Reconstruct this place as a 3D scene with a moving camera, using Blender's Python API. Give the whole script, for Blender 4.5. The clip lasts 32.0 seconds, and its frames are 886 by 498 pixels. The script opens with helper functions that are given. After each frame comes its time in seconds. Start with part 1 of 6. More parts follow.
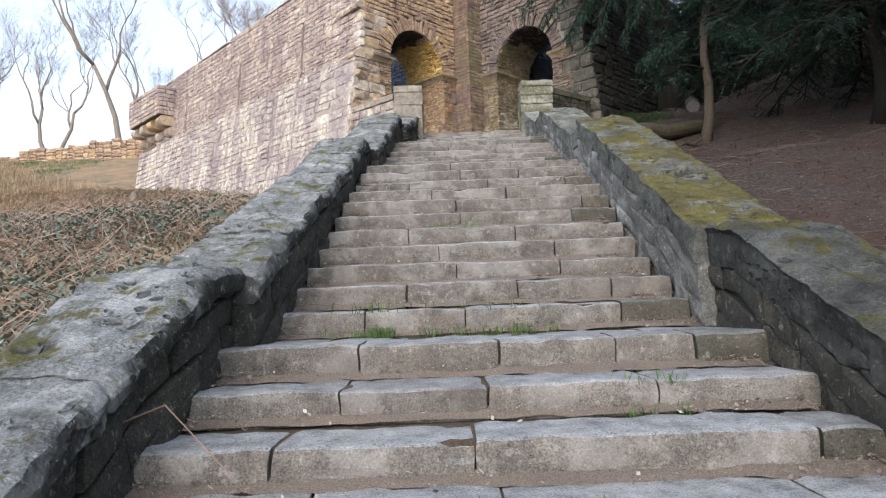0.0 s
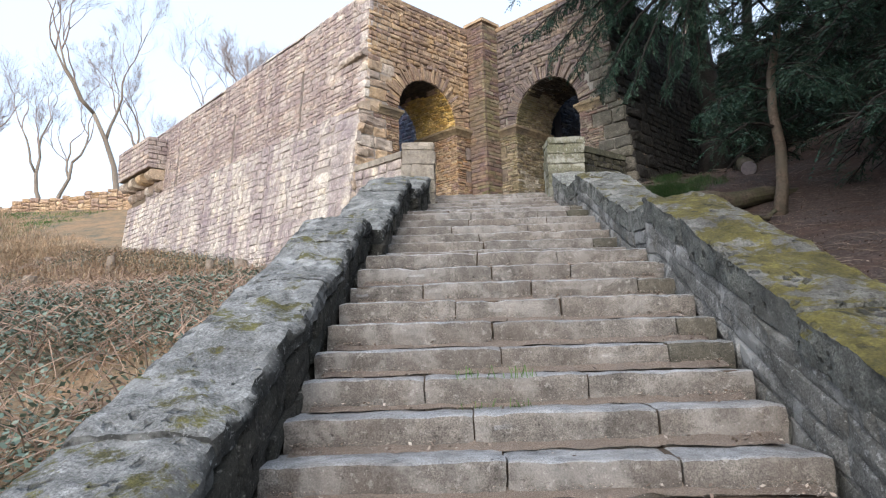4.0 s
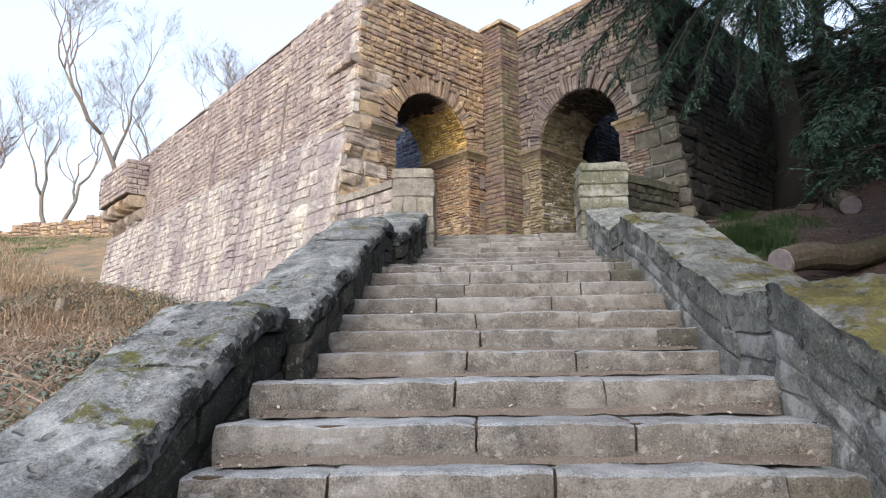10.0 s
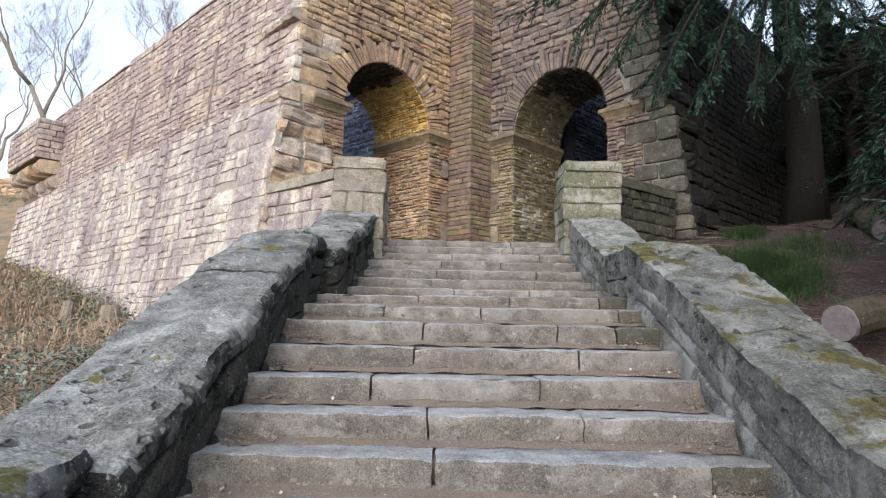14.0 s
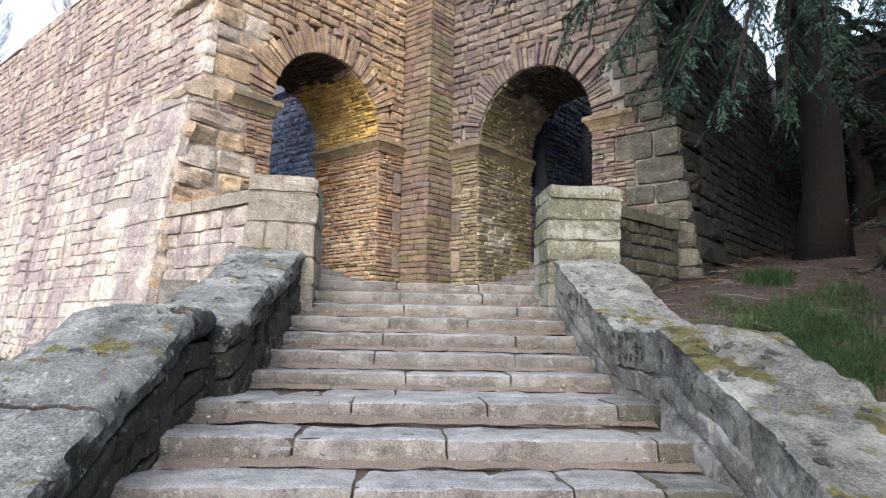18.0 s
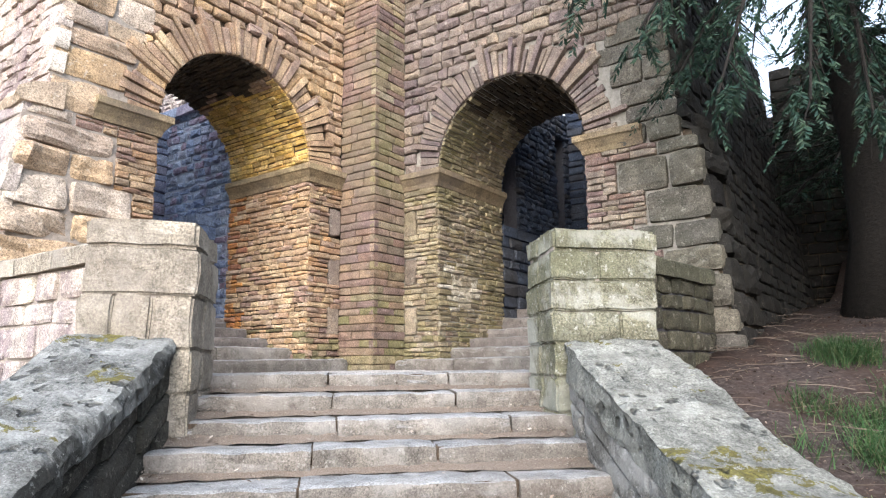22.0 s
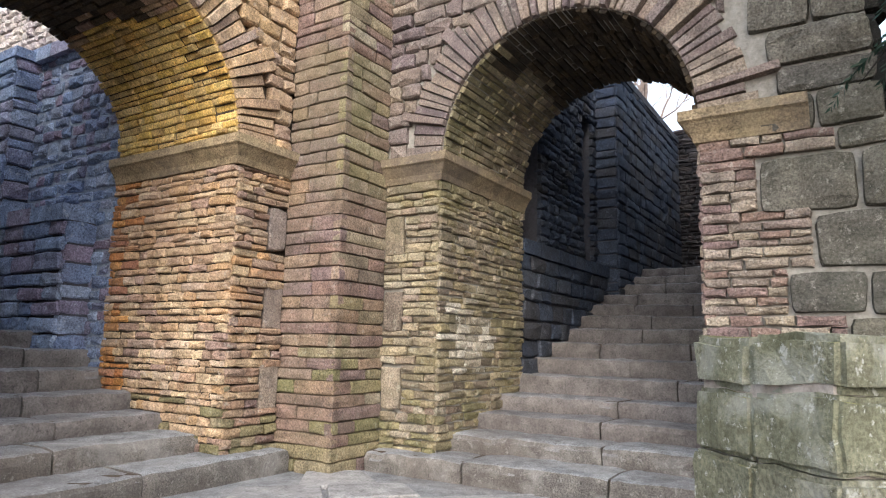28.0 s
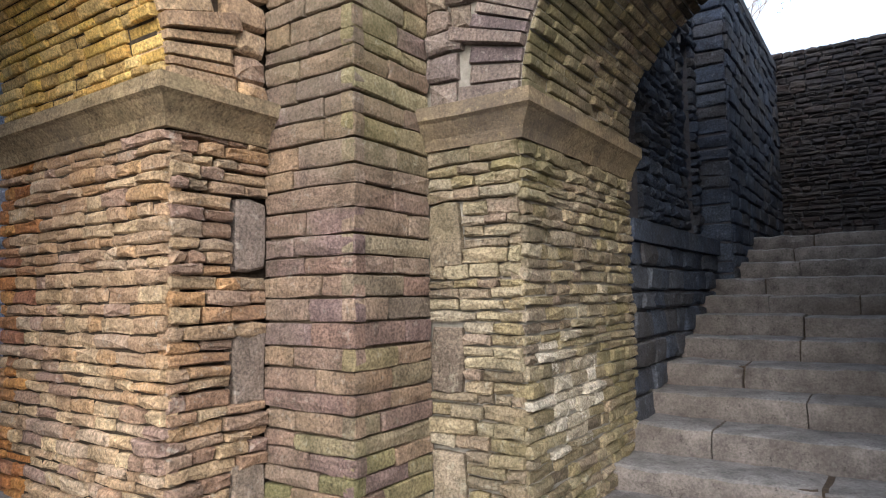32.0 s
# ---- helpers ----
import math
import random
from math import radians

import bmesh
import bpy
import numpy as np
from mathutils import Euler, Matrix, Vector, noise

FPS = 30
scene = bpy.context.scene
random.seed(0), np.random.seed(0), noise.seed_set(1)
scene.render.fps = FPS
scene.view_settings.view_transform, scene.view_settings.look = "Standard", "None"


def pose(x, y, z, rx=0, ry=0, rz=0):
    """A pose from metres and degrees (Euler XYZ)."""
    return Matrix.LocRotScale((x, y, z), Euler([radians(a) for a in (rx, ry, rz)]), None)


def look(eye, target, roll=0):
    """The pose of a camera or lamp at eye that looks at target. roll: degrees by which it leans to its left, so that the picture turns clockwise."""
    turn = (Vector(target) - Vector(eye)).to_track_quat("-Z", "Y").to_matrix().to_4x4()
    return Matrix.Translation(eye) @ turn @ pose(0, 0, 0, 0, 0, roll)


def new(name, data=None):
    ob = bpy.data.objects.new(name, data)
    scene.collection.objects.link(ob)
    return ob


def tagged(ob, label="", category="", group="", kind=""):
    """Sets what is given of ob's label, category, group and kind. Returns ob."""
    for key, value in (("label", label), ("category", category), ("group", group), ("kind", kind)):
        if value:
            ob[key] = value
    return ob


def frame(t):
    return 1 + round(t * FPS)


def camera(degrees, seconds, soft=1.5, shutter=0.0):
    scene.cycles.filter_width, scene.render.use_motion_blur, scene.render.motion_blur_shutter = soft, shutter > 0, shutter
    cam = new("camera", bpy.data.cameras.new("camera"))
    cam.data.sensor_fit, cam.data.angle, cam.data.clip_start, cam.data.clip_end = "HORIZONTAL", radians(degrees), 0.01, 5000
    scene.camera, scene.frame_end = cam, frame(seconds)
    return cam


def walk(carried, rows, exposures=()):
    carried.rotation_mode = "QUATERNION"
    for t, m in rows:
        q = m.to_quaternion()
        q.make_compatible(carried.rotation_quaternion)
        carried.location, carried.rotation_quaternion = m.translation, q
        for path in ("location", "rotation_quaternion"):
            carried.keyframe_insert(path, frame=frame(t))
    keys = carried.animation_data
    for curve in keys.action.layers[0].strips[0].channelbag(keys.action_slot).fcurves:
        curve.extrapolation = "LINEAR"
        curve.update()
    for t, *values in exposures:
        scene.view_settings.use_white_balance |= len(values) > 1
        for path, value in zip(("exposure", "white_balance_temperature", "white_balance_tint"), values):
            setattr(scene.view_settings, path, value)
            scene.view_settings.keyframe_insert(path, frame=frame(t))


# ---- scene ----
cam = camera(67.9, 32.0, soft=1.15)
PATH = [
    (0, (0.109, -1.296, 0.18), (0.098, 0.698, 0.327), -2.1),
    (0.5, (0.061, -1.072, 0.346), (0.109, 0.924, 0.463), -1.1),
    (1, (0.098, -0.801, 0.436), (0.128, 1.193, 0.584), -1.2),
    (1.5, (0.058, -0.578, 0.519), (0.019, 1.412, 0.717), -1.6),
    (2, (-0.069, -0.336, 0.663), (-0.096, 1.652, 0.874), -1.4),
    (2.5, (-0.046, -0.069, 0.734), (-0.034, 1.91, 1.025), -1.8),
    (3, (-0.029, 0.197, 0.866), (-0.075, 2.162, 1.236), -2.4),
    (3.5, (-0.062, 0.502, 0.963), (-0.089, 2.473, 1.306), -1.8),
    (5.5, (0.107, 1.325, 1.337), (0.094, 3.323, 1.438), -1.7),
    (6, (0.207, 1.579, 1.471), (0.206, 3.578, 1.549), -1.7),
    (6.5, (0.207, 1.828, 1.534), (0.182, 3.826, 1.612), -1.9),
    (7, (0.221, 2.013, 1.696), (0.346, 4.007, 1.781), -0.2),
    (7.5, (0.31, 2.218, 1.805), (0.425, 4.192, 2.099), -1.1),
    (8, (0.373, 2.352, 1.888), (0.378, 4.3, 2.341), -1.7),
    (8.5, (0.329, 2.675, 1.799), (0.33, 4.619, 2.271), -1.7),
    (9, (0.269, 3.025, 1.817), (0.239, 4.979, 2.242), -0.6),
    (9.5, (0.304, 3.362, 1.892), (0.25, 5.324, 2.276), -0.2),
    (10, (0.328, 3.611, 1.99), (0.226, 5.576, 2.344), -0.7),
    (10.5, (0.294, 3.911, 2.138), (0.197, 5.883, 2.459), -1.2),
    (11, (0.364, 4.125, 2.209), (0.302, 6.099, 2.523), -0.8),
    (11.5, (0.42, 4.31, 2.325), (0.263, 6.278, 2.644), -0.2),
    (12, (0.34, 4.625, 2.419), (0.169, 6.595, 2.719), -0.8),
    (12.5, (0.331, 4.764, 2.462), (0.337, 6.746, 2.723), 0.0),
    (13, (0.4, 5.002, 2.623), (0.437, 6.987, 2.865), -0.3),
    (13.5, (0.374, 5.207, 2.673), (0.331, 7.191, 2.926), -0.6),
    (14, (0.328, 5.407, 2.84), (0.352, 7.39, 3.104), 1.1),
    (14.5, (0.388, 5.64, 2.889), (0.471, 7.621, 3.153), 0.8),
    (16.5, (0.374, 6.636, 3.384), (0.468, 8.614, 3.665), 0.1),
    (17, (0.378, 6.822, 3.437), (0.388, 8.801, 3.726), -0.3),
    (17.5, (0.338, 7.058, 3.581), (0.378, 9.039, 3.853), -0.2),
    (18, (0.383, 7.243, 3.606), (0.546, 9.22, 3.86), 1.1),
    (18.5, (0.453, 7.471, 3.733), (0.613, 9.453, 3.943), 0.8),
    (19, (0.4, 7.739, 3.707), (0.502, 9.726, 3.91), 1.3),
    (19.5, (0.36, 8.074, 3.786), (0.565, 10.034, 4.128), 2.0),
    (20, (0.43, 8.378, 3.806), (0.666, 10.335, 4.138), 1.6),
    (20.5, (0.462, 8.626, 3.923), (0.629, 10.596, 4.223), -0.5),
    (21, (0.4, 8.887, 4.012), (0.566, 10.843, 4.396), -0.1),
    (21.5, (0.413, 9.117, 4.095), (0.709, 11.051, 4.51), -0.2),
    (22, (0.536, 9.369, 4.191), (0.848, 11.314, 4.539), -0.5),
    (22.5, (0.517, 9.565, 4.228), (0.716, 11.534, 4.517), -0.8),
    (23, (0.48, 9.806, 4.376), (0.712, 11.777, 4.621), 0.2),
    (23.5, (0.548, 10.05, 4.414), (0.837, 12.015, 4.648), 0.3),
    (24, (0.566, 10.261, 4.52), (0.814, 12.235, 4.718), -0.3),
    (24.5, (0.498, 10.516, 4.602), (0.714, 12.497, 4.769), -0.2),
    (25, (0.5, 10.675, 4.675), (0.769, 12.653, 4.803), -0.2),
    (25.5, (0.618, 10.904, 4.773), (0.902, 12.878, 4.924), -0.1),
    (26, (0.653, 11.074, 4.824), (0.924, 13.024, 5.175), 0.1),
    (26.5, (0.628, 11.265, 4.919), (1.008, 13.189, 5.311), 1.7),
    (28.5, (0.617, 12.47, 5.11), (1.071, 14.401, 5.364), 1.0),
    (29, (0.714, 12.768, 5.197), (1.172, 14.701, 5.426), 0.3),
    (29.5, (0.712, 13.001, 5.219), (1.065, 14.956, 5.45), -0.4),
    (30, (0.669, 13.257, 5.354), (1.073, 15.206, 5.557), -0.8),
    (30.5, (0.714, 13.483, 5.364), (1.173, 15.42, 5.558), -0.2),
    (31, (0.776, 13.718, 5.494), (1.14, 15.679, 5.643), -1.8),
    (31.5, (0.778, 13.994, 5.55), (1.059, 15.97, 5.684), -2.6),
    (32, (0.79, 14.208, 5.634), (1.165, 16.167, 5.776), -0.9),
]
walk(cam, [(t, look(eye, aim, roll)) for t, eye, aim, roll in PATH], [(0, 1.7), (4.5, 1.7), (7, 1.65), (9, 1.7), (13, 1.7), (19, 2.17), (22, 2.5), (24, 2.37), (26, 2.24), (30, 2.14), (32, 2.0)])

# ---- light ----
world = bpy.data.worlds.new("sky")
world.use_nodes = True
scene.world = world
wn = world.node_tree
sky = wn.nodes.new("ShaderNodeTexSky")
sky.sky_type, sky.sun_disc = "NISHITA", False
SUN_EL, SUN_ROT = radians(32), radians(195)
sky.sun_elevation, sky.sun_rotation = SUN_EL, SUN_ROT
sky.air_density, sky.dust_density, sky.ozone_density = 1.0, 4.0, 1.0
wn.nodes["Background"].inputs["Strength"].default_value = 0.15
# thin bright haze over the whole sky
haze = wn.nodes.new("ShaderNodeMix")
haze.data_type, haze.blend_type = "RGBA", "MIX"
haze.inputs[0].default_value = 0.7
haze.inputs[7].default_value = (2.28, 2.66, 3.18, 1)
wn.links.new(sky.outputs["Color"], haze.inputs[6])
wn.links.new(haze.outputs[2], wn.nodes["Background"].inputs["Color"])
sun = new("sun", bpy.data.lights.new("sun", "SUN"))
sun.data.energy, sun.data.angle, sun.data.color = 0.68, radians(58), (1.0, 0.985, 0.965)
sun_way = Vector((math.sin(SUN_ROT) * math.cos(SUN_EL), math.cos(SUN_ROT) * math.cos(SUN_EL), math.sin(SUN_EL)))
sun.matrix_world = look(sun_way * 60, (0, 0, 0))

rnd = random.Random(7)
R2 = math.sqrt(0.5)


# ---- materials ----
def nodes_of(name):
    m = bpy.data.materials.new(name)
    m.use_nodes = True
    nt = m.node_tree
    return m, nt, nt.nodes["Principled BSDF"]


def add(nt, kind, **values):
    n = nt.nodes.new(kind)
    for k, v in values.items():
        n.inputs[k].default_value = v
    return n


def ramp(nt, fac, stops, mode="LINEAR"):
    n = nt.nodes.new("ShaderNodeValToRGB")
    n.color_ramp.interpolation = mode
    while len(n.color_ramp.elements) < len(stops):
        n.color_ramp.elements.new(0.5)
    for e, (p, c) in zip(n.color_ramp.elements, stops):
        e.position = p
        e.color = (*c, 1) if len(c) == 3 else c
    nt.links.new(fac, n.inputs["Fac"])
    return n.outputs["Color"]


def mix(nt, kind, fac, a, b):
    n = nt.nodes.new("ShaderNodeMix")
    n.data_type, n.blend_type = "RGBA", kind
    for sock, v in ((n.inputs[0], fac), (n.inputs[6], a), (n.inputs[7], b)):
        if hasattr(v, "node"):
            nt.links.new(v, sock)
        else:
            sock.default_value = v if isinstance(v, (int, float)) else (*v, 1)
    return n.outputs[2]


def noise_tex(nt, vec, scale, detail=6, rough=0.6, dist=0.0):
    n = add(nt, "ShaderNodeTexNoise", Scale=scale, Detail=detail, Roughness=rough, Distortion=dist)
    nt.links.new(vec, n.inputs["Vector"])
    return n.outputs["Fac"]


def grey(v):
    return (v, v, v)


def stone(name, cols, random_by="object", lichen=0.25, moss=0.0, moss_col=(0.13, 0.12, 0.02), stain=0.5,
          stain_col=(0.10, 0.085, 0.09), rough=0.88, bump=0.7, grain=70.0, pale=(0.52, 0.5, 0.45), streak=0.0, streak_col=(0.12, 0.09, 0.11), deep=0.03, blotch=0.0, worn_lit=None, grit=0.75, pock=0.0, wash=0.0, wash_col=(0.16, 0.12, 0.15)):
    """Weathered stone: a colour for each stone, stains and lichen over several of them, moss on what faces up."""
    m, nt, bsdf = nodes_of(name)
    pos = nt.nodes.new("ShaderNodeNewGeometry")
    P = pos.outputs["Position"]
    if random_by == "object":
        who = nt.nodes.new("ShaderNodeObjectInfo").outputs["Random"]
    elif random_by == "island":
        who = pos.outputs["Random Per Island"]
    else:
        who = noise_tex(nt, P, 1.7, 3)
    n = len(cols)
    c = ramp(nt, who, [(i / max(1, n - 1), k) for i, k in enumerate(cols)])
    # faces turned up go paler: sky light painted in along with wear
    if worn_lit:
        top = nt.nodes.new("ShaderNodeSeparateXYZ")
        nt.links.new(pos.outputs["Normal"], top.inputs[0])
        c = mix(nt, "MIX", ramp(nt, top.outputs["Z"], [(0.45, grey(0)), (0.9, grey(0.85))]), c, worn_lit)
    if wash:
        # long purple runs of algae down the wall
        sc = nt.nodes.new("ShaderNodeMapping")
        sc.inputs["Scale"].default_value = (1.0, 1.0, 0.16)
        nt.links.new(P, sc.inputs["Vector"])
        c = mix(nt, "MIX", ramp(nt, noise_tex(nt, sc.outputs[0], 1.15, 7, 0.68, 0.3), [(0.47, grey(0)), (0.58, grey(wash))]), c, wash_col)
    mid = noise_tex(nt, P, 7.0, 7, 0.65)
    c = mix(nt, "MULTIPLY", 0.75, c, ramp(nt, mid, [(0.32, grey(0.45)), (0.68, grey(1.45))]))
    fine = noise_tex(nt, P, grain, 5, 0.7)
    c = mix(nt, "MULTIPLY", grit, c, ramp(nt, fine, [(0.38, grey(0.38)), (0.62, grey(1.5))]))
    pits = noise_tex(nt, P, 31.0, 5, 0.75)
    c = mix(nt, "MULTIPLY", 0.8, c, ramp(nt, pits, [(0.33, grey(0.3)), (0.43, grey(1.0))]))
    big = noise_tex(nt, P, 0.9, 5, 0.6, 0.4)
    if blotch:
        c = mix(nt, "MIX", ramp(nt, noise_tex(nt, P, 2.1, 7, 0.68, 0.4), [(0.50, grey(0)), (0.58, grey(blotch))]), c, pale)
    if stain:
        f = ramp(nt, big, [(0.47, grey(0)), (0.66, grey(stain))])
        c = mix(nt, "MIX", f, c, stain_col)
    if streak:
        sc = nt.nodes.new("ShaderNodeMapping")
        sc.inputs["Scale"].default_value = (2.2, 2.2, 0.35)
        nt.links.new(P, sc.inputs["Vector"])
        run = noise_tex(nt, sc.outputs[0], 1.6, 8, 0.75, 0.2)
        c = mix(nt, "MIX", ramp(nt, run, [(0.50, grey(0)), (0.60, grey(streak))]), c, streak_col)
        wash = noise_tex(nt, sc.outputs[0], 2.9, 8, 0.8, 0.1)
        c = mix(nt, "MIX", ramp(nt, wash, [(0.60, grey(0)), (0.68, grey(streak * 0.8))]), c, pale)
    if lichen:
        spots = noise_tex(nt, P, 17.0, 6, 0.75)
        f = ramp(nt, spots, [(0.58, grey(0)), (0.64, grey(lichen))])
        c = mix(nt, "MIX", f, c, pale)
        dots = noise_tex(nt, P, 58.0, 3, 0.6)
        c = mix(nt, "MIX", ramp(nt, dots, [(0.66, grey(0)), (0.70, grey(lichen))]), c, pale)
    if moss:
        up = nt.nodes.new("ShaderNodeSeparateXYZ")
        nt.links.new(pos.outputs["Normal"], up.inputs[0])
        patch = noise_tex(nt, P, 2.6, 8, 0.7, 0.3)
        both = nt.nodes.new("ShaderNodeMath")
        both.operation = "MULTIPLY_ADD"
        nt.links.new(up.outputs["Z"], both.inputs[0])
        both.inputs[1].default_value = 0.25
        nt.links.new(patch, both.inputs[2])
        small = noise_tex(nt, P, 11.0, 7, 0.75)
        more = nt.nodes.new("ShaderNodeMath")
        more.operation = "MULTIPLY_ADD"
        nt.links.new(small, more.inputs[0])
        more.inputs[1].default_value = 0.35
        nt.links.new(both.outputs[0], more.inputs[2])
        f = ramp(nt, more.outputs[0], [(1.14 - moss * 0.45, grey(0)), (1.2 - moss * 0.45, grey(0.9))])
        mc = ramp(nt, mix(nt, "MIX", 0.5, noise_tex(nt, P, 60.0, 5, 0.7), noise_tex(nt, P, 8.0, 6, 0.7)), [(0.36, tuple(v * 0.28 for v in moss_col)), (0.5, tuple(v * 0.8 for v in moss_col)), (0.64, tuple(v * 1.55 for v in moss_col))])
        c = mix(nt, "MIX", f, c, mc)
    h = mix(nt, "MIX", 0.55, mix(nt, "MIX", 0.5, fine, pits), mid)
    if pock:
        # weathered hollows, in groups, coloured dark
        cell = add(nt, "ShaderNodeTexVoronoi", Scale=9.0, Randomness=1.0)
        bent = nt.nodes.new("ShaderNodeVectorMath")
        bent.operation = "MULTIPLY_ADD"
        wave = nt.nodes.new("ShaderNodeTexNoise")
        wave.inputs["Scale"].default_value = 11.0
        nt.links.new(P, wave.inputs["Vector"])
        nt.links.new(wave.outputs["Color"], bent.inputs[0])
        bent.inputs[1].default_value = (0.14, 0.14, 0.14)
        nt.links.new(P, bent.inputs[2])
        nt.links.new(bent.outputs[0], cell.inputs["Vector"])
        hole = mix(nt, "MULTIPLY", 1.0, ramp(nt, cell.outputs["Distance"], [(0.20, grey(1)), (0.34, grey(0))]), ramp(nt, noise_tex(nt, P, 2.3, 4, 0.6), [(0.48, grey(0)), (0.56, grey(1))]))
        c = mix(nt, "MIX", mix(nt, "MULTIPLY", 1.0, hole, grey(pock)), c, (0.035, 0.036, 0.032))
        h = mix(nt, "SUBTRACT", 0.8, h, hole)
        ridge = noise_tex(nt, P, 3.2, 8, 0.72, 0.6)
        c = mix(nt, "MULTIPLY", 0.8, c, ramp(nt, ridge, [(0.35, grey(0.5)), (0.62, grey(1.35))]))
    nt.links.new(c, bsdf.inputs["Base Color"])
    bsdf.inputs["Roughness"].default_value = rough
    bsdf.inputs["Specular IOR Level"].default_value = 0.3
    bp = add(nt, "ShaderNodeBump", Strength=min(1.0, bump + 0.2), Distance=deep)
    nt.links.new(h, bp.inputs["Height"])
    nt.links.new(bp.outputs["Normal"], bsdf.inputs["Normal"])
    return m


def plain(name, a, b, scale=20.0, rough=0.9, bump=0.4, c=None, dist=0.02):
    """Two or three tones broken up by noise at two scales."""
    m, nt, bsdf = nodes_of(name)
    P = nt.nodes.new("ShaderNodeNewGeometry").outputs["Position"]
    n1, n2 = noise_tex(nt, P, scale, 6, 0.7), noise_tex(nt, P, scale * 0.13, 5, 0.6)
    col = ramp(nt, n1, [(0.3, a), (0.7, b)])
    if c:
        col = mix(nt, "MIX", ramp(nt, n2, [(0.42, grey(0)), (0.6, grey(0.8))]), col, c)
    nt.links.new(col, bsdf.inputs["Base Color"])
    bsdf.inputs["Roughness"].default_value = rough
    bsdf.inputs["Specular IOR Level"].default_value = 0.25
    bp = add(nt, "ShaderNodeBump", Strength=bump, Distance=dist)
    nt.links.new(n1, bp.inputs["Height"])
    nt.links.new(bp.outputs["Normal"], bsdf.inputs["Normal"])
    return m


def leafy(name, cols, rough=0.6, trans=0.25):
    """Leaves: a colour for each island, a little light through them."""
    m, nt, bsdf = nodes_of(name)
    g = nt.nodes.new("ShaderNodeNewGeometry")
    n = len(cols)
    c = ramp(nt, g.outputs["Random Per Island"], [(i / (n - 1), k) for i, k in enumerate(cols)])
    c = mix(nt, "MULTIPLY", 0.6, c, ramp(nt, noise_tex(nt, g.outputs["Position"], 1.3, 4), [(0.3, grey(0.5)), (0.7, grey(1.4))]))
    nt.links.new(c, bsdf.inputs["Base Color"])
    bsdf.inputs["Roughness"].default_value = rough
    bsdf.inputs["Transmission Weight"].default_value = 0.0
    bsdf.inputs["Subsurface Weight"].default_value = 0.0
    bsdf.inputs["Specular IOR Level"].default_value = 0.15
    return m


BUFF = [(0.483, 0.345, 0.213), (0.402, 0.287, 0.19), (0.552, 0.414, 0.27), (0.31, 0.213, 0.172), (0.494, 0.339, 0.184), (0.345, 0.259, 0.218)]
PALE = [(0.55, 0.50, 0.435), (0.47, 0.42, 0.38), (0.62, 0.57, 0.50), (0.42, 0.37, 0.35), (0.58, 0.51, 0.42), (0.50, 0.445, 0.405), (0.57, 0.53, 0.475)]
SLATE = [(0.40, 0.27, 0.16), (0.27, 0.175, 0.13), (0.48, 0.36, 0.22), (0.20, 0.135, 0.115), (0.40, 0.24, 0.12), (0.30, 0.235, 0.165), (0.42, 0.31, 0.185), (0.24, 0.165, 0.15)]
OLIVE = [(0.28, 0.235, 0.15), (0.18, 0.145, 0.11), (0.36, 0.31, 0.21), (0.14, 0.112, 0.09), (0.25, 0.205, 0.12), (0.31, 0.255, 0.17), (0.22, 0.165, 0.13), (0.33, 0.29, 0.22)]
OUTER = [(0.27, 0.225, 0.175), (0.20, 0.16, 0.14), (0.33, 0.28, 0.22), (0.17, 0.12, 0.115), (0.25, 0.17, 0.14), (0.30, 0.255, 0.19)]
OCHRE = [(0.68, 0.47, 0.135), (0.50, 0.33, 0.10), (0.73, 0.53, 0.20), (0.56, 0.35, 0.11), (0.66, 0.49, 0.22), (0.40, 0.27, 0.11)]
# vault crowns: dark stone with the soffit's shade painted in
VAULT_SHADE = [(0.060, 0.046, 0.032), (0.042, 0.033, 0.026), (0.085, 0.062, 0.038), (0.035, 0.028, 0.024)]
PURPLE = [(0.205, 0.135, 0.112), (0.235, 0.165, 0.128), (0.165, 0.115, 0.108), (0.225, 0.155, 0.105), (0.25, 0.185, 0.14), (0.175, 0.128, 0.128), (0.19, 0.125, 0.105)]
GREYS = [(0.24, 0.195, 0.16), (0.18, 0.145, 0.14), (0.29, 0.235, 0.18), (0.155, 0.12, 0.125), (0.25, 0.195, 0.155)]
# near-black return walls: yew shade put into the colour of algae-dark stone
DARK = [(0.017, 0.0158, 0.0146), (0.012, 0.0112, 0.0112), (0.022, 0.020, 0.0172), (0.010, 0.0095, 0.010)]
STEPC = [(0.148, 0.134, 0.121), (0.18, 0.164, 0.149), (0.128, 0.117, 0.108), (0.165, 0.152, 0.139), (0.14, 0.13, 0.121)]

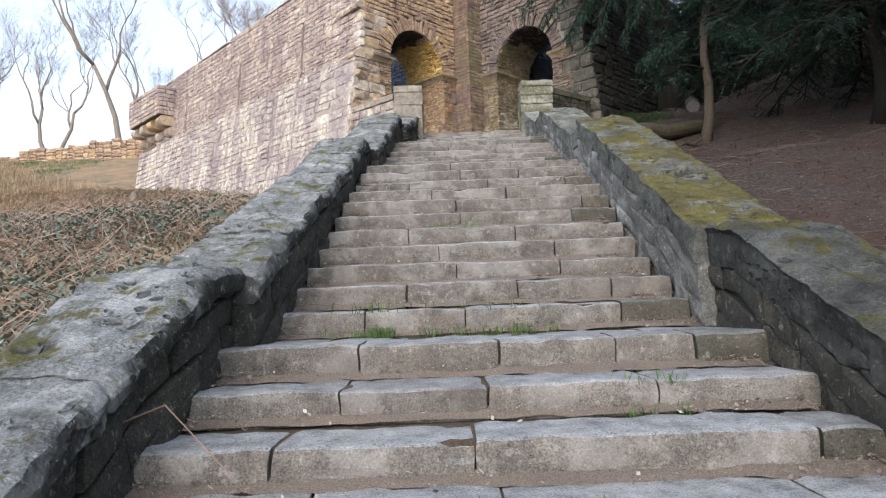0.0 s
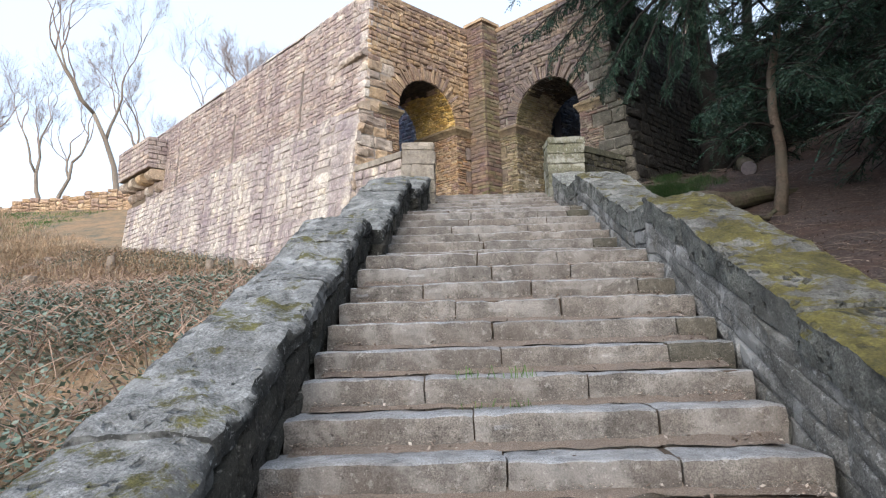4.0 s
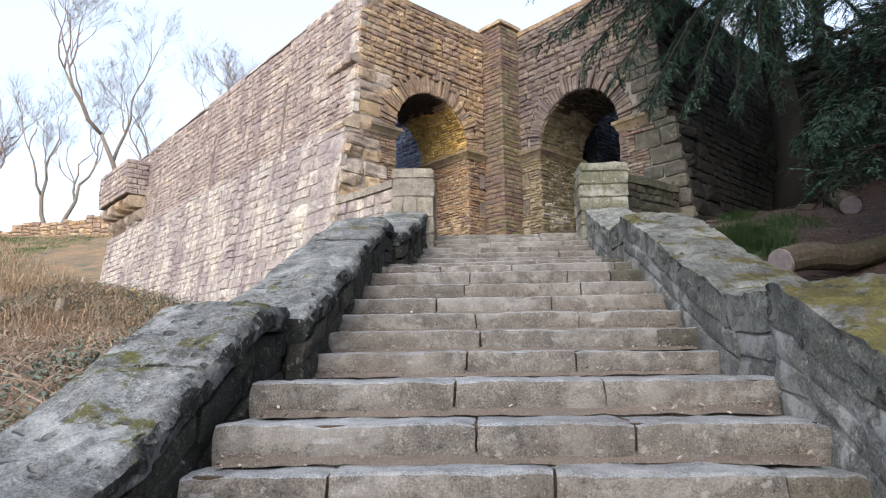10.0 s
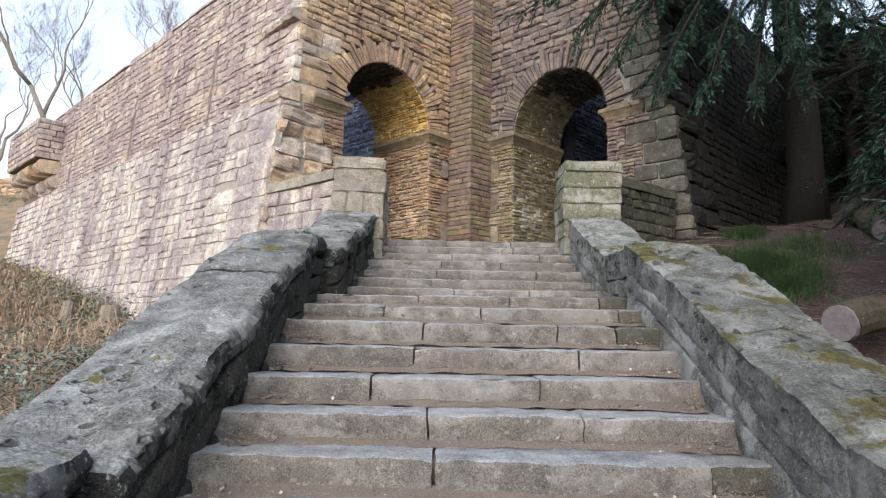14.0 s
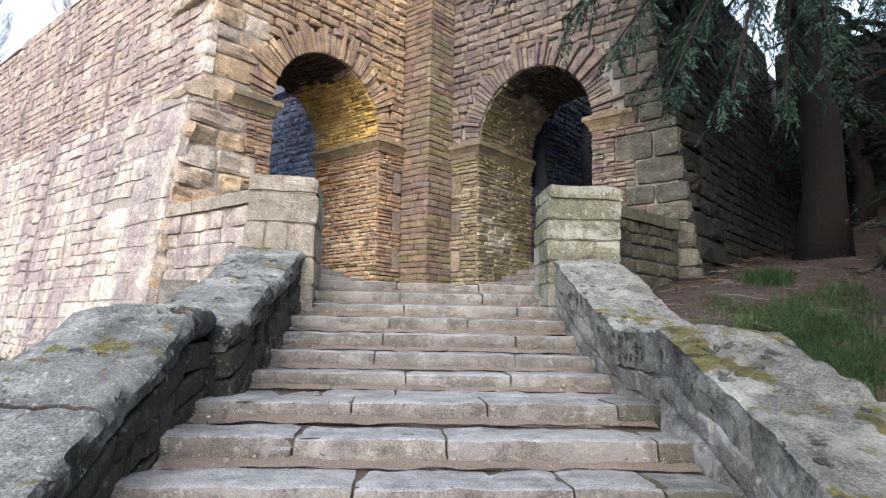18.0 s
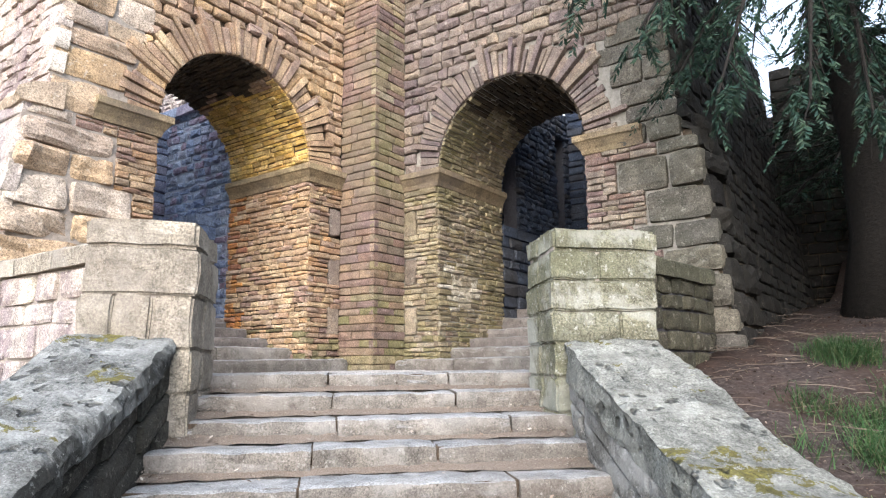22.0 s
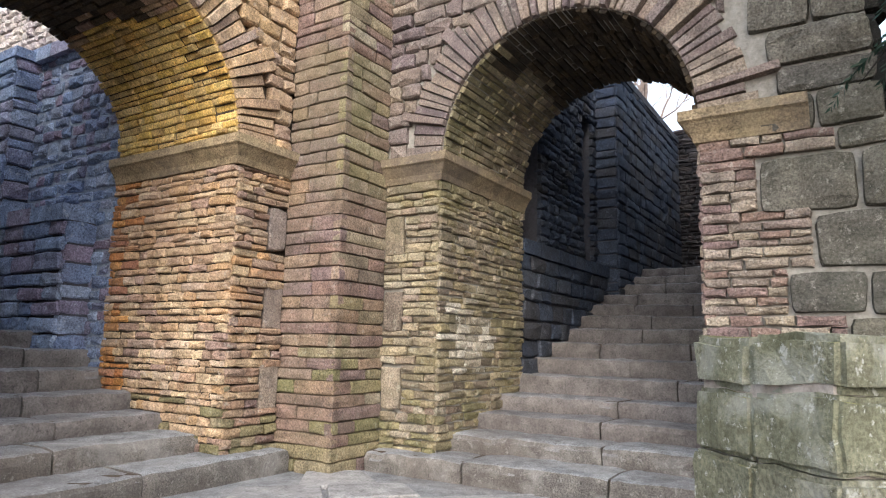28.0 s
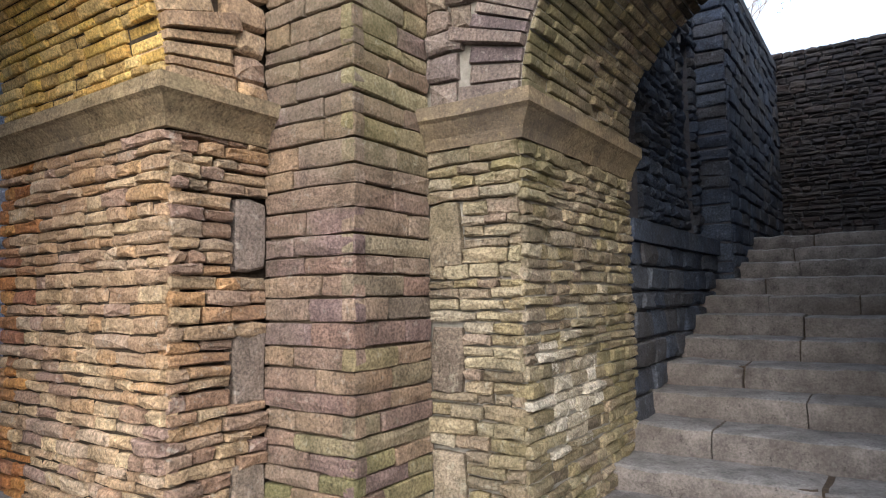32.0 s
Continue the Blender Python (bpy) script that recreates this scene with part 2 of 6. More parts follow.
MAT = {}
for key, cols, kw in (
    ("buff", BUFF, dict(lichen=0.3, streak=0.35, streak_col=(0.13, 0.085, 0.08), stain=0.45, stain_col=(0.15, 0.10, 0.095))),
    ("pale", PALE, dict(lichen=0.75, streak=0.45, streak_col=(0.17, 0.13, 0.165), stain=0.6, stain_col=(0.21, 0.165, 0.18), pale=(0.66, 0.62, 0.56), wash=0.6, wash_col=(0.20, 0.16, 0.18))),
    ("brown_pale", [(0.46, 0.395, 0.34), (0.37, 0.31, 0.285), (0.53, 0.46, 0.40), (0.33, 0.265, 0.25), (0.48, 0.385, 0.31), (0.40, 0.335, 0.31)],
     dict(lichen=0.75, streak=0.45, streak_col=(0.165, 0.12, 0.135), stain=0.6, stain_col=(0.21, 0.16, 0.165), pale=(0.68, 0.63, 0.57), wash=0.5, wash_col=(0.20, 0.15, 0.165))),
    ("slate", SLATE, dict(lichen=0.35, stain=0.6, stain_col=(0.19, 0.125, 0.105))),
    ("olive", OLIVE, dict(lichen=0.3, stain=0.5, stain_col=(0.13, 0.125, 0.05), pale=(0.48, 0.47, 0.38))),
    ("outer", OUTER, dict(lichen=0.4, stain=0.4, stain_col=(0.14, 0.11, 0.10))),
    ("quoin", [(0.135, 0.124, 0.103), (0.105, 0.098, 0.085), (0.165, 0.15, 0.12), (0.088, 0.083, 0.077)], dict(lichen=0.3, stain=0.45, stain_col=(0.08, 0.082, 0.06))),
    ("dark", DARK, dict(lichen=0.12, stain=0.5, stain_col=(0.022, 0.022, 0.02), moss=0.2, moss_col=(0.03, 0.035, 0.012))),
    ("rust", [(0.46, 0.22, 0.07), (0.36, 0.15, 0.06), (0.54, 0.29, 0.10), (0.30, 0.14, 0.09), (0.42, 0.26, 0.13)], dict(lichen=0.15, stain=0.45, stain_col=(0.20, 0.10, 0.07))),
    ("limed", [(0.50, 0.46, 0.38), (0.30, 0.255, 0.18), (0.58, 0.54, 0.47), (0.36, 0.31, 0.23)], dict(lichen=0.9, stain=0.2, pale=(0.72, 0.70, 0.64))),
    ("green", [(0.20, 0.175, 0.095), (0.24, 0.20, 0.12), (0.165, 0.15, 0.08), (0.26, 0.215, 0.145)], dict(lichen=0.3, stain=0.6, stain_col=(0.125, 0.13, 0.05), pale=(0.45, 0.45, 0.36))),
    ("gold", [(0.46, 0.37, 0.285), (0.40, 0.325, 0.265), (0.51, 0.43, 0.345), (0.34, 0.275, 0.24), (0.47, 0.335, 0.20), (0.44, 0.385, 0.335), (0.49, 0.41, 0.345)], dict(lichen=0.6, stain=0.5, stain_col=(0.25, 0.18, 0.13), pale=(0.58, 0.53, 0.46))),
    ("lowdark", [(0.050, 0.048, 0.034), (0.068, 0.064, 0.046), (0.038, 0.037, 0.028), (0.08, 0.072, 0.054)], dict(lichen=0.2, stain=0.5, stain_col=(0.04, 0.042, 0.028), moss=0.3, moss_col=(0.055, 0.065, 0.018))),
    ("warm", [(0.49, 0.36, 0.225), (0.36, 0.25, 0.17), (0.57, 0.445, 0.29), (0.42, 0.30, 0.205), (0.46, 0.30, 0.16), (0.34, 0.24, 0.205), (0.53, 0.42, 0.305)], dict(lichen=0.4, stain=0.6, stain_col=(0.25, 0.155, 0.11))),
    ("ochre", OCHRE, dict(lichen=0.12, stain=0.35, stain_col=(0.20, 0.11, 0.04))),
    ("soot", VAULT_SHADE, dict(lichen=0.06, stain=0.3, stain_col=(0.03, 0.026, 0.022))),
    ("purple", PURPLE, dict(lichen=0.25, stain=0.5, stain_col=(0.15, 0.135, 0.08), pale=(0.45, 0.42, 0.38))),
    # behind the arches: blue sky light and deep shade put into stone colours
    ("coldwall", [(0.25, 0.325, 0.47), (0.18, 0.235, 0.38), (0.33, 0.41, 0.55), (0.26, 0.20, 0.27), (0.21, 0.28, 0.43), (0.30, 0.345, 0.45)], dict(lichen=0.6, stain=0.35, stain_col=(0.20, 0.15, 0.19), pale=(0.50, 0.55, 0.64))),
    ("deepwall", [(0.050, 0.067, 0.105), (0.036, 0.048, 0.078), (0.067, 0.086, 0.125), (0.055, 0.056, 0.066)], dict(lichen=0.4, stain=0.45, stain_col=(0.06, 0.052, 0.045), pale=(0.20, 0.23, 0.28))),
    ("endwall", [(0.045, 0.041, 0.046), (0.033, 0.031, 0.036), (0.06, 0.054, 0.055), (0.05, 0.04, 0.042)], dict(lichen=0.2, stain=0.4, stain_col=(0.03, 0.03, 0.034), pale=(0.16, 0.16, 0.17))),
    ("grey", GREYS, dict(lichen=0.3, stain=0.4, stain_col=(0.10, 0.085, 0.09))),
):
    MAT[key] = stone(key + "_stone", cols, "object", **kw)
    MAT[key + "_i"] = stone(key + "_stone_rest", cols, "island", **kw)
# bluish treads, brown risers: sky light put into the colour with foot wear
MAT["step"] = stone("step_stone", STEPC, "object", lichen=0.35, stain=0.5, stain_col=(0.12, 0.10, 0.088), moss=0.2, moss_col=(0.08, 0.10, 0.03), pale=(0.44, 0.43, 0.42), worn_lit=(0.27, 0.28, 0.297), grit=0.7, grain=110.0, blotch=0.25)
# right-end blocks: algae and the parapet's shade both put into the colour
MAT["step_shade_algae"] = stone("algae_step_stone", [(0.085, 0.08, 0.066), (0.115, 0.105, 0.088), (0.07, 0.067, 0.056)], "object", lichen=0.3, stain=0.6, stain_col=(0.05, 0.05, 0.036), moss=0.3, moss_col=(0.06, 0.07, 0.022), pale=(0.36, 0.36, 0.34), worn_lit=(0.235, 0.24, 0.245), grit=0.6, grain=110.0)
# copy of the step stone with the passage's shade put into it
MAT["step_dim"] = stone("damp_step_stone", [(0.165, 0.148, 0.142), (0.195, 0.175, 0.165), (0.148, 0.133, 0.13)], "object", lichen=0.2, stain=0.5, stain_col=(0.075, 0.062, 0.056), moss=0.15, moss_col=(0.06, 0.07, 0.03), pale=(0.28, 0.27, 0.27), worn_lit=(0.225, 0.222, 0.23), grit=0.4)
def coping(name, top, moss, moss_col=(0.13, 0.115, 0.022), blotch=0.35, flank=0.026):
    """Coping stones: pale scoured tops, algae-black sides; sky light and shade painted into both."""
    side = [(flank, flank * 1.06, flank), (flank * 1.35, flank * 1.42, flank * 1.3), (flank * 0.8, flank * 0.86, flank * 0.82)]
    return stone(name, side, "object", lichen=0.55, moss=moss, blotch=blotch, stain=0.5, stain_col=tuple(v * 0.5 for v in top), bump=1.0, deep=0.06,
                 moss_col=moss_col, pale=tuple(min(0.5, v * 1.9) for v in top), worn_lit=top, pock=0.75)


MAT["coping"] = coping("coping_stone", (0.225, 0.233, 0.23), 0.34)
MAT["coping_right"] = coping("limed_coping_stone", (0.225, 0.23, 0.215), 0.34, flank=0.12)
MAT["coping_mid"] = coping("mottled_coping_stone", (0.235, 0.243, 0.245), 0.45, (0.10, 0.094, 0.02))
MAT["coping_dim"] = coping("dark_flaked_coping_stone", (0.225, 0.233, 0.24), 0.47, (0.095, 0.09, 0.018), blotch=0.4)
# these three are darker: the yews' shade goes into their stone colour
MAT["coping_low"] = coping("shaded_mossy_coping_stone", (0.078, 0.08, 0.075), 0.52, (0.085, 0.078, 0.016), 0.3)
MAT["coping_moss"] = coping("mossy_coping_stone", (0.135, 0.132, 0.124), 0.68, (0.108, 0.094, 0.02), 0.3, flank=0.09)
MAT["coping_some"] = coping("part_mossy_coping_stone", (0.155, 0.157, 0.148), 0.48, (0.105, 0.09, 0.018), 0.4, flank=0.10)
# rubble dark, rubble_pale light: side light painted in with algae and lime
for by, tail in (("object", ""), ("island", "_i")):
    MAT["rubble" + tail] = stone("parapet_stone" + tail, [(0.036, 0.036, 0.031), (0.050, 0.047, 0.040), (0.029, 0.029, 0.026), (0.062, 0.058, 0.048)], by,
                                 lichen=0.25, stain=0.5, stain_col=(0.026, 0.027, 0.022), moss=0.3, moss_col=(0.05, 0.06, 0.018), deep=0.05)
    MAT["rubble_pale" + tail] = stone("limed_parapet_stone" + tail, [(0.125, 0.125, 0.122), (0.155, 0.155, 0.152), (0.095, 0.096, 0.092)], by,
                                      lichen=0.6, stain=0.6, stain_col=(0.075, 0.073, 0.062), moss=0.25, moss_col=(0.06, 0.06, 0.02), deep=0.05, blotch=0.6, pale=(0.37, 0.375, 0.375))
MAT["pier"] = stone("pier_stone", [(0.29, 0.258, 0.215), (0.25, 0.224, 0.188), (0.32, 0.286, 0.238)], "object", lichen=0.4, stain=0.55,
                    stain_col=(0.15, 0.13, 0.115), moss=0.25, blotch=0.35, pale=(0.43, 0.40, 0.36))
MAT["pier_moss"] = stone("mossy_pier_stone", [(0.15, 0.15, 0.108), (0.185, 0.18, 0.132), (0.125, 0.126, 0.096)], "object", lichen=0.75, stain=0.65,
                         stain_col=(0.10, 0.105, 0.06), moss=0.5, pale=(0.38, 0.39, 0.365), moss_col=(0.15, 0.15, 0.05), blotch=0.55)
MAT["mortar_pale"] = plain("pale_mortar", (0.20, 0.175, 0.16), (0.40, 0.36, 0.325), 30)
MAT["mortar"] = plain("mortar", (0.085, 0.066, 0.048), (0.19, 0.15, 0.11), 30)
MAT["mortar_dark"] = plain("deep_joint_mortar", (0.028, 0.022, 0.017), (0.10, 0.078, 0.058), 30)
# pale joints tinted with the blue of the sky light
MAT["mortar_skylit"] = plain("pale_blue_mortar", (0.20, 0.24, 0.32), (0.42, 0.48, 0.58), 26)
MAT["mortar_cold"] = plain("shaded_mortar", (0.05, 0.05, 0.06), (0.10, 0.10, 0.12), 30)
MAT["impost"] = stone("impost_stone", [(0.23, 0.175, 0.115), (0.30, 0.23, 0.14)], "object", lichen=0.6, stain=0.7, stain_col=(0.12, 0.10, 0.085), blotch=0.35, pale=(0.40, 0.33, 0.2))
MAT["flag"] = stone("flagstone", [(0.30, 0.295, 0.297), (0.35, 0.343, 0.343), (0.265, 0.26, 0.265)], "object", lichen=0.3, stain=0.4, stain_col=(0.24, 0.215, 0.19), grit=0.4)
MAT["mortar_lime"] = plain("lime_mortar", (0.20, 0.19, 0.17), (0.36, 0.34, 0.31), 26)
MAT["soil"] = plain("dark_soil", (0.035, 0.026, 0.02), (0.10, 0.075, 0.055), 40)


# ---- building blocks ----
def shell(name, verts, faces, mat, parent=None, smooth=False):
    me = bpy.data.meshes.new(name)
    me.from_pydata([tuple(v) for v in verts], [], faces)
    me.materials.append(mat)
    if smooth:
        me.shade_smooth()
    if smooth == "crisp":
        me.set_sharp_from_angle(angle=0.3)
    if smooth == "soft":
        me.set_sharp_from_angle(angle=0.42)
    ob = new(name, me)
    if parent:
        ob.parent = parent
    return ob


def part(name, bm, mat, parent=None, label="", smooth=False):
    me = bpy.data.meshes.new(name)
    bm.normal_update()
    bm.to_mesh(me)
    bm.free()
    me.materials.append(mat)
    if smooth:
        me.shade_smooth()
    ob = new(name, me)
    if parent:
        ob.parent = parent
    if label:
        ob["label"] = label
    return ob


def box_geo(v, f, corners):
    """A closed hexahedron from 4 bottom and 4 top corners, in order round."""
    b = len(v)
    v.extend(corners)
    f.extend([(b + 3, b + 2, b + 1, b), (b + 4, b + 5, b + 6, b + 7)] + [(b + i, b + (i + 1) % 4, b + 4 + (i + 1) % 4, b + 4 + i) for i in range(4)])


class Face:
    """A wall face: u along it, v up, w out of it; lean(v) moves it out at height v."""

    def __init__(self, origin, along, out, lean=lambda v: 0.0):
        self.o, self.a, self.n, self.lean = Vector(origin), Vector(along), Vector(out), lean

    def at(self, u, v, w=0.0):
        p = self.o + self.a * u + self.n * (w + self.lean(v))
        return (p.x, p.y, v)


def block_geo(face, u0, u1, v0, v1, proud, c, rough=0.008, back=0.06, bulge=0.0):
    """One worn stone: uneven outline of eight points with knocked-off corners, a soft edge and a slightly humped face."""
    j = lambda k=1.0: rnd.uniform(-rough, rough) * k
    cu, cv = (u0 + u1) / 2, (v0 + v1) / 2
    hu, hv = (u1 - u0) / 2, (v1 - v0) / 2
    k = min(hu, hv)
    ring = []
    for su, sv in ((-1, -1), (0, -1), (1, -1), (1, 0), (1, 1), (0, 1), (-1, 1), (-1, 0)):
        cut = k * rnd.uniform(0.02, 0.22) if su and sv else 0.0
        ring.append((cu + su * (hu - cut * 0.7) + (j() if su else j(3)), cv + sv * (hv - cut * 0.5) + (j() if sv else j(3))))
    cx, cy = min(c, hu * 0.5), min(c, hv * 0.5)
    fx, fy = 1 - cx / hu, 1 - cy / hv
    verts = [face.at(u, v, -back) for u, v in ring] + [face.at(u, v, proud - c + j()) for u, v in ring]
    verts += [face.at(cu + (u - cu) * fx, cv + (v - cv) * fy, proud + j()) for u, v in ring]
    verts.append(face.at(cu + j(4), cv + j(2), proud + bulge + abs(j())))
    faces = [(r * 8 + i, r * 8 + (i + 1) % 8, r * 8 + 8 + (i + 1) % 8, r * 8 + 8 + i) for r in (0, 1) for i in range(8)]
    faces += [(16 + i, 16 + (i + 1) % 8, 24) for i in range(8)]
    return verts, faces


def rock_geo(face, u0, u1, v0, v1, proud, back=0.1, n=7, seed=0.0):
    """One large rock-faced stone with rounded corners and a rough hump."""
    cu, cv, hu, hv = (u0 + u1) / 2, (v0 + v1) / 2, (u1 - u0) / 2, (v1 - v0) / 2
    cutsat = (-1, -0.93, -0.6, -0.2, 0.2, 0.6, 0.93, 1)
    verts, faces = [], []
    for i in range(n + 1):
        for k in range(n + 1):
            a, b = cutsat[i], cutsat[k]
            e = max(abs(a), abs(b))
            q = (abs(a) ** 11 + abs(b) ** 11) ** (1 / 11)
            f = 1.0 if q < 1e-6 else e / q
            u, v = cu + a * f * hu, cv + b * f * hv
            w = proud * (1 - e ** 9) ** 0.5 - proud * 0.3 if e < 1 else -back
            o = Vector((u * 3.1 + seed, v * 3.1, seed * 1.7))
            hump = proud * 0.9 * noise.noise(o) + proud * 0.5 * noise.noise(o * 3.3)
            verts.append(face.at(u + 0.02 * noise.noise(o + Vector((5, 0, 0))), v + 0.02 * noise.noise(o + Vector((0, 7, 0))), w + (hump if e < 1 else 0)))
    faces = [(i * (n + 1) + k, (i + 1) * (n + 1) + k, (i + 1) * (n + 1) + k + 1, i * (n + 1) + k + 1) for i in range(n) for k in range(n)]
    return verts, faces


STONES = []


def masonry(wall, name, face, mat, v0, v1, spans, heights, lengths, near=lambda u, v: 1e9, joint=0.012, proud=0.02, c=0.012,
            rough=0.008, bulge=0.0, back=0.06, rock=False):
    """Courses of stones on a face; spans(v) gives the open runs of u at height v. They are made at the end of the script."""
    v = v0
    while v < v1 - 0.02:
        h = min(rnd.uniform(*heights), v1 - v)
        if v1 - v - h < heights[0] * 0.6:
            h = v1 - v
        for a, b in spans(v + h / 2):
            u = a
            while u < b - 0.03:
                ln = rnd.uniform(*lengths)
                if b - u - ln < lengths[0] * 0.7:
                    ln = b - u
                p = proud * rnd.uniform(0.3, 1.6)
                STONES.append((wall, name, mat if isinstance(mat, str) else mat(u + ln / 2, v + h / 2), near(u + ln / 2, v + h / 2),
                               rock_geo(face, u + joint / 2, u + ln - joint / 2, v + joint / 2, v + h - joint / 2, p + 0.02, back, 7, u * 3 + v) if rock else
                               block_geo(face, u + joint / 2, u + ln - joint / 2, v + joint / 2, v + h - joint / 2, p, c, rough, back, bulge * rnd.uniform(0, 1))))
                u += ln
        v += h


def lay_stones(limit=238):
    """The nearest stones of every wall become objects of their own, the rest one joined part."""
    walls = {}
    for s in STONES:
        walls.setdefault((s[0].name, s[1], s[2]), []).append(s)
    for (_, name, mat), some in walls.items():
        some.sort(key=lambda s: s[3])
        for wall, _, _, _, (vs, fs) in some[:limit]:
            shell(name, vs, fs, MAT[mat], wall)
        rest = some[limit:]
        if rest:
            V, F = [], []
            for *_, (vs, fs) in rest:
                b = len(V)
                V += vs
                F += [tuple(i + b for i in f) for f in fs]
            ob = shell(name + "_rest", V, F, MAT[mat + "_i"], rest[0][0])
            ob["kind"] = "stuff"


def lump_grid(fn, nu, nv, amp, scale, seed=0.0):
    """Points of a rough surface: fn(s, t) displaced by noise."""
    out = []
    for i in range(nu + 1):
        for k in range(nv + 1):
            p = Vector(fn(i / nu, k / nv))
            q = p * scale + Vector((seed, seed * 0.7, 0))
            out.append(p + Vector((noise.noise(q), noise.noise(q + Vector((9, 0, 0))), noise.noise(q + Vector((0, 9, 0))))) * amp)
    return out


def grid_faces(nu, nv, base=0):
    m = nv + 1
    return [(base + i * m + k, base + (i + 1) * m + k, base + (i + 1) * m + k + 1, base + i * m + k + 1) for i in range(nu) for k in range(nv)]


def extrude(profile_at, n, closed_ends=True):
    """Rings of points, profile_at(s) for s in 0..1, joined into a skin with end caps."""
    rings = [profile_at(i / n) for i in range(n + 1)]
    m = len(rings[0])
    V = [p for r in rings for p in r]
    F = [(i * m + k, i * m + (k + 1) % m, (i + 1) * m + (k + 1) % m, (i + 1) * m + k) for i in range(n) for k in range(m)]
    if closed_ends:
        F += [tuple(reversed(range(m))), tuple(n * m + k for k in range(m))]
    return V, F


def wob(p, amp, scale):
    q = Vector(p) * scale
    return (p[0] + amp * noise.noise(q), p[1] + amp * noise.noise(q + Vector((7, 3, 1))), p[2] + amp * noise.noise(q + Vector((2, 8, 5))))


# ---- ground ----
LEFT_LINE = ((-60, -6.0), (-12, -4.3), (-4, -2.1), (1.4, -0.75), (3.2, -0.3), (7.1, 0.95), (10, 1.62), (14.3, 2.25), (17.2, 2.75), (18.2, 3.2), (21, 3.95), (25, 4.8), (27, 5.35), (41, 10.3), (60, 11.5), (400, 13))
RIGHT_LINE = ((-60, -6.0), (-12, -4.2), (-4, -1.9), (1.4, -0.55), (3.2, -0.1), (7.1, 1.7), (8.2, 1.95), (10.4, 2.62), (12, 3.36), (12.7, 3.62), (13.7, 4.02), (14.6, 4.22), (18, 4.45), (60, 5.2))


def slope(line, y):
    for (a, p), (b, q) in zip(line, line[1:]):
        if y <= b:
            return p + (q - p) * max(0.0, (y - a) / (b - a))
    return line[-1][1]


def smooth01(x):
    x = max(0.0, min(1.0, x))
    return x * x * (3 - 2 * x)


def ground_z(x, y):
    q = Vector((x * 0.35, y * 0.35, 0))
    bumps = 0.14 * noise.noise(q) + 0.05 * noise.noise(q * 4)
    if x < 0.3:
        d = max(0.0, -1.4 - x)
        z = slope(LEFT_LINE, y) - 0.03 * (min(d, 12) - 5)
        edge = smooth01((d - 0.1) / 0.8)
    else:
        d = max(0.0, x - 2.3)
        z = slope(RIGHT_LINE, y) - 0.12 + 0.13 * min(d, 6) + 0.42 * max(0.0, min(d - 5, 22)) + 0.06 * max(0.0, y - 15)
        z = min(z, 12 + 0.01 * d)
        edge = smooth01((d - 0.1) / 0.8)
    inside = 0.0 if (-1.35 - 0.0 < x < 2.2 and y < 15) else 1.0
    deep = -0.75 if not inside else 0.0
    if y > 13.2 and abs(x - 0.95) < 9 and (y - 13.2) > abs(x - 0.95) * 0.9 - 1.2 and (x < 2.3 or y > 14.15 + (x - 2.66) * 0.662):
        deep = -0.7
    return z + deep + bumps * edge


def spread(a, b, step, far):
    out = [a - f for f in reversed(far)]
    n = round((b - a) / step)
    return out + [a + (b - a) * i / n for i in range(n + 1)] + [b + f for f in far]


GX = spread(-22, 14, 0.35, (1, 3, 6, 10, 18, 30, 60, 120, 300))
GY = spread(-6, 48, 0.35, (1, 3, 6, 10, 18, 30, 60, 120, 300))


def build_ground():
    V = [(x, y, ground_z(x, y)) for x in GX for y in GY]
    m, nt, bsdf = nodes_of("bank_earth")
    P = nt.nodes.new("ShaderNodeNewGeometry").outputs["Position"]
    xyz = nt.nodes.new("ShaderNodeSeparateXYZ")
    nt.links.new(P, xyz.inputs[0])
    n1, n2, n3 = noise_tex(nt, P, 26, 7, 0.75), noise_tex(nt, P, 1.1, 6, 0.65), noise_tex(nt, P, 7, 6, 0.7)
    left = mix(nt, "MIX", ramp(nt, n2, [(0.4, grey(0)), (0.62, grey(1))]), (0.29, 0.195, 0.12), (0.15, 0.13, 0.095))
    left = mix(nt, "MULTIPLY", 0.8, left, ramp(nt, n1, [(0.3, grey(0.35)), (0.7, grey(1.5))]))
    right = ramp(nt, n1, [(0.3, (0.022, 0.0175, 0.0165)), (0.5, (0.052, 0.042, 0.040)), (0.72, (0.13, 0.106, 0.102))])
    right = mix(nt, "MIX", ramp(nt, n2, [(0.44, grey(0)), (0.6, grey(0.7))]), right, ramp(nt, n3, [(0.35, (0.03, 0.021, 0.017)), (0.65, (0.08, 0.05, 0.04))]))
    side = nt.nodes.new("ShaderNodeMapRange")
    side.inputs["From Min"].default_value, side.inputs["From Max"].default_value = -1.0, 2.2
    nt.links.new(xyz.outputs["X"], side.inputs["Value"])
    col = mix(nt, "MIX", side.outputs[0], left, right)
    nt.links.new(col, bsdf.inputs["Base Color"])
    bsdf.inputs["Roughness"].default_value = 0.95
    bsdf.inputs["Specular IOR Level"].default_value = 0.1
    bp = add(nt, "ShaderNodeBump", Strength=0.6, Distance=0.03)
    nt.links.new(mix(nt, "MIX", 0.5, n1, n3), bp.inputs["Height"])
    nt.links.new(bp.outputs["Normal"], bsdf.inputs["Normal"])
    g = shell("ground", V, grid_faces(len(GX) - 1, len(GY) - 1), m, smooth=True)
    tagged(g, "sloping bank of bare earth, dead grass and leaf litter", "ground", kind="structure")


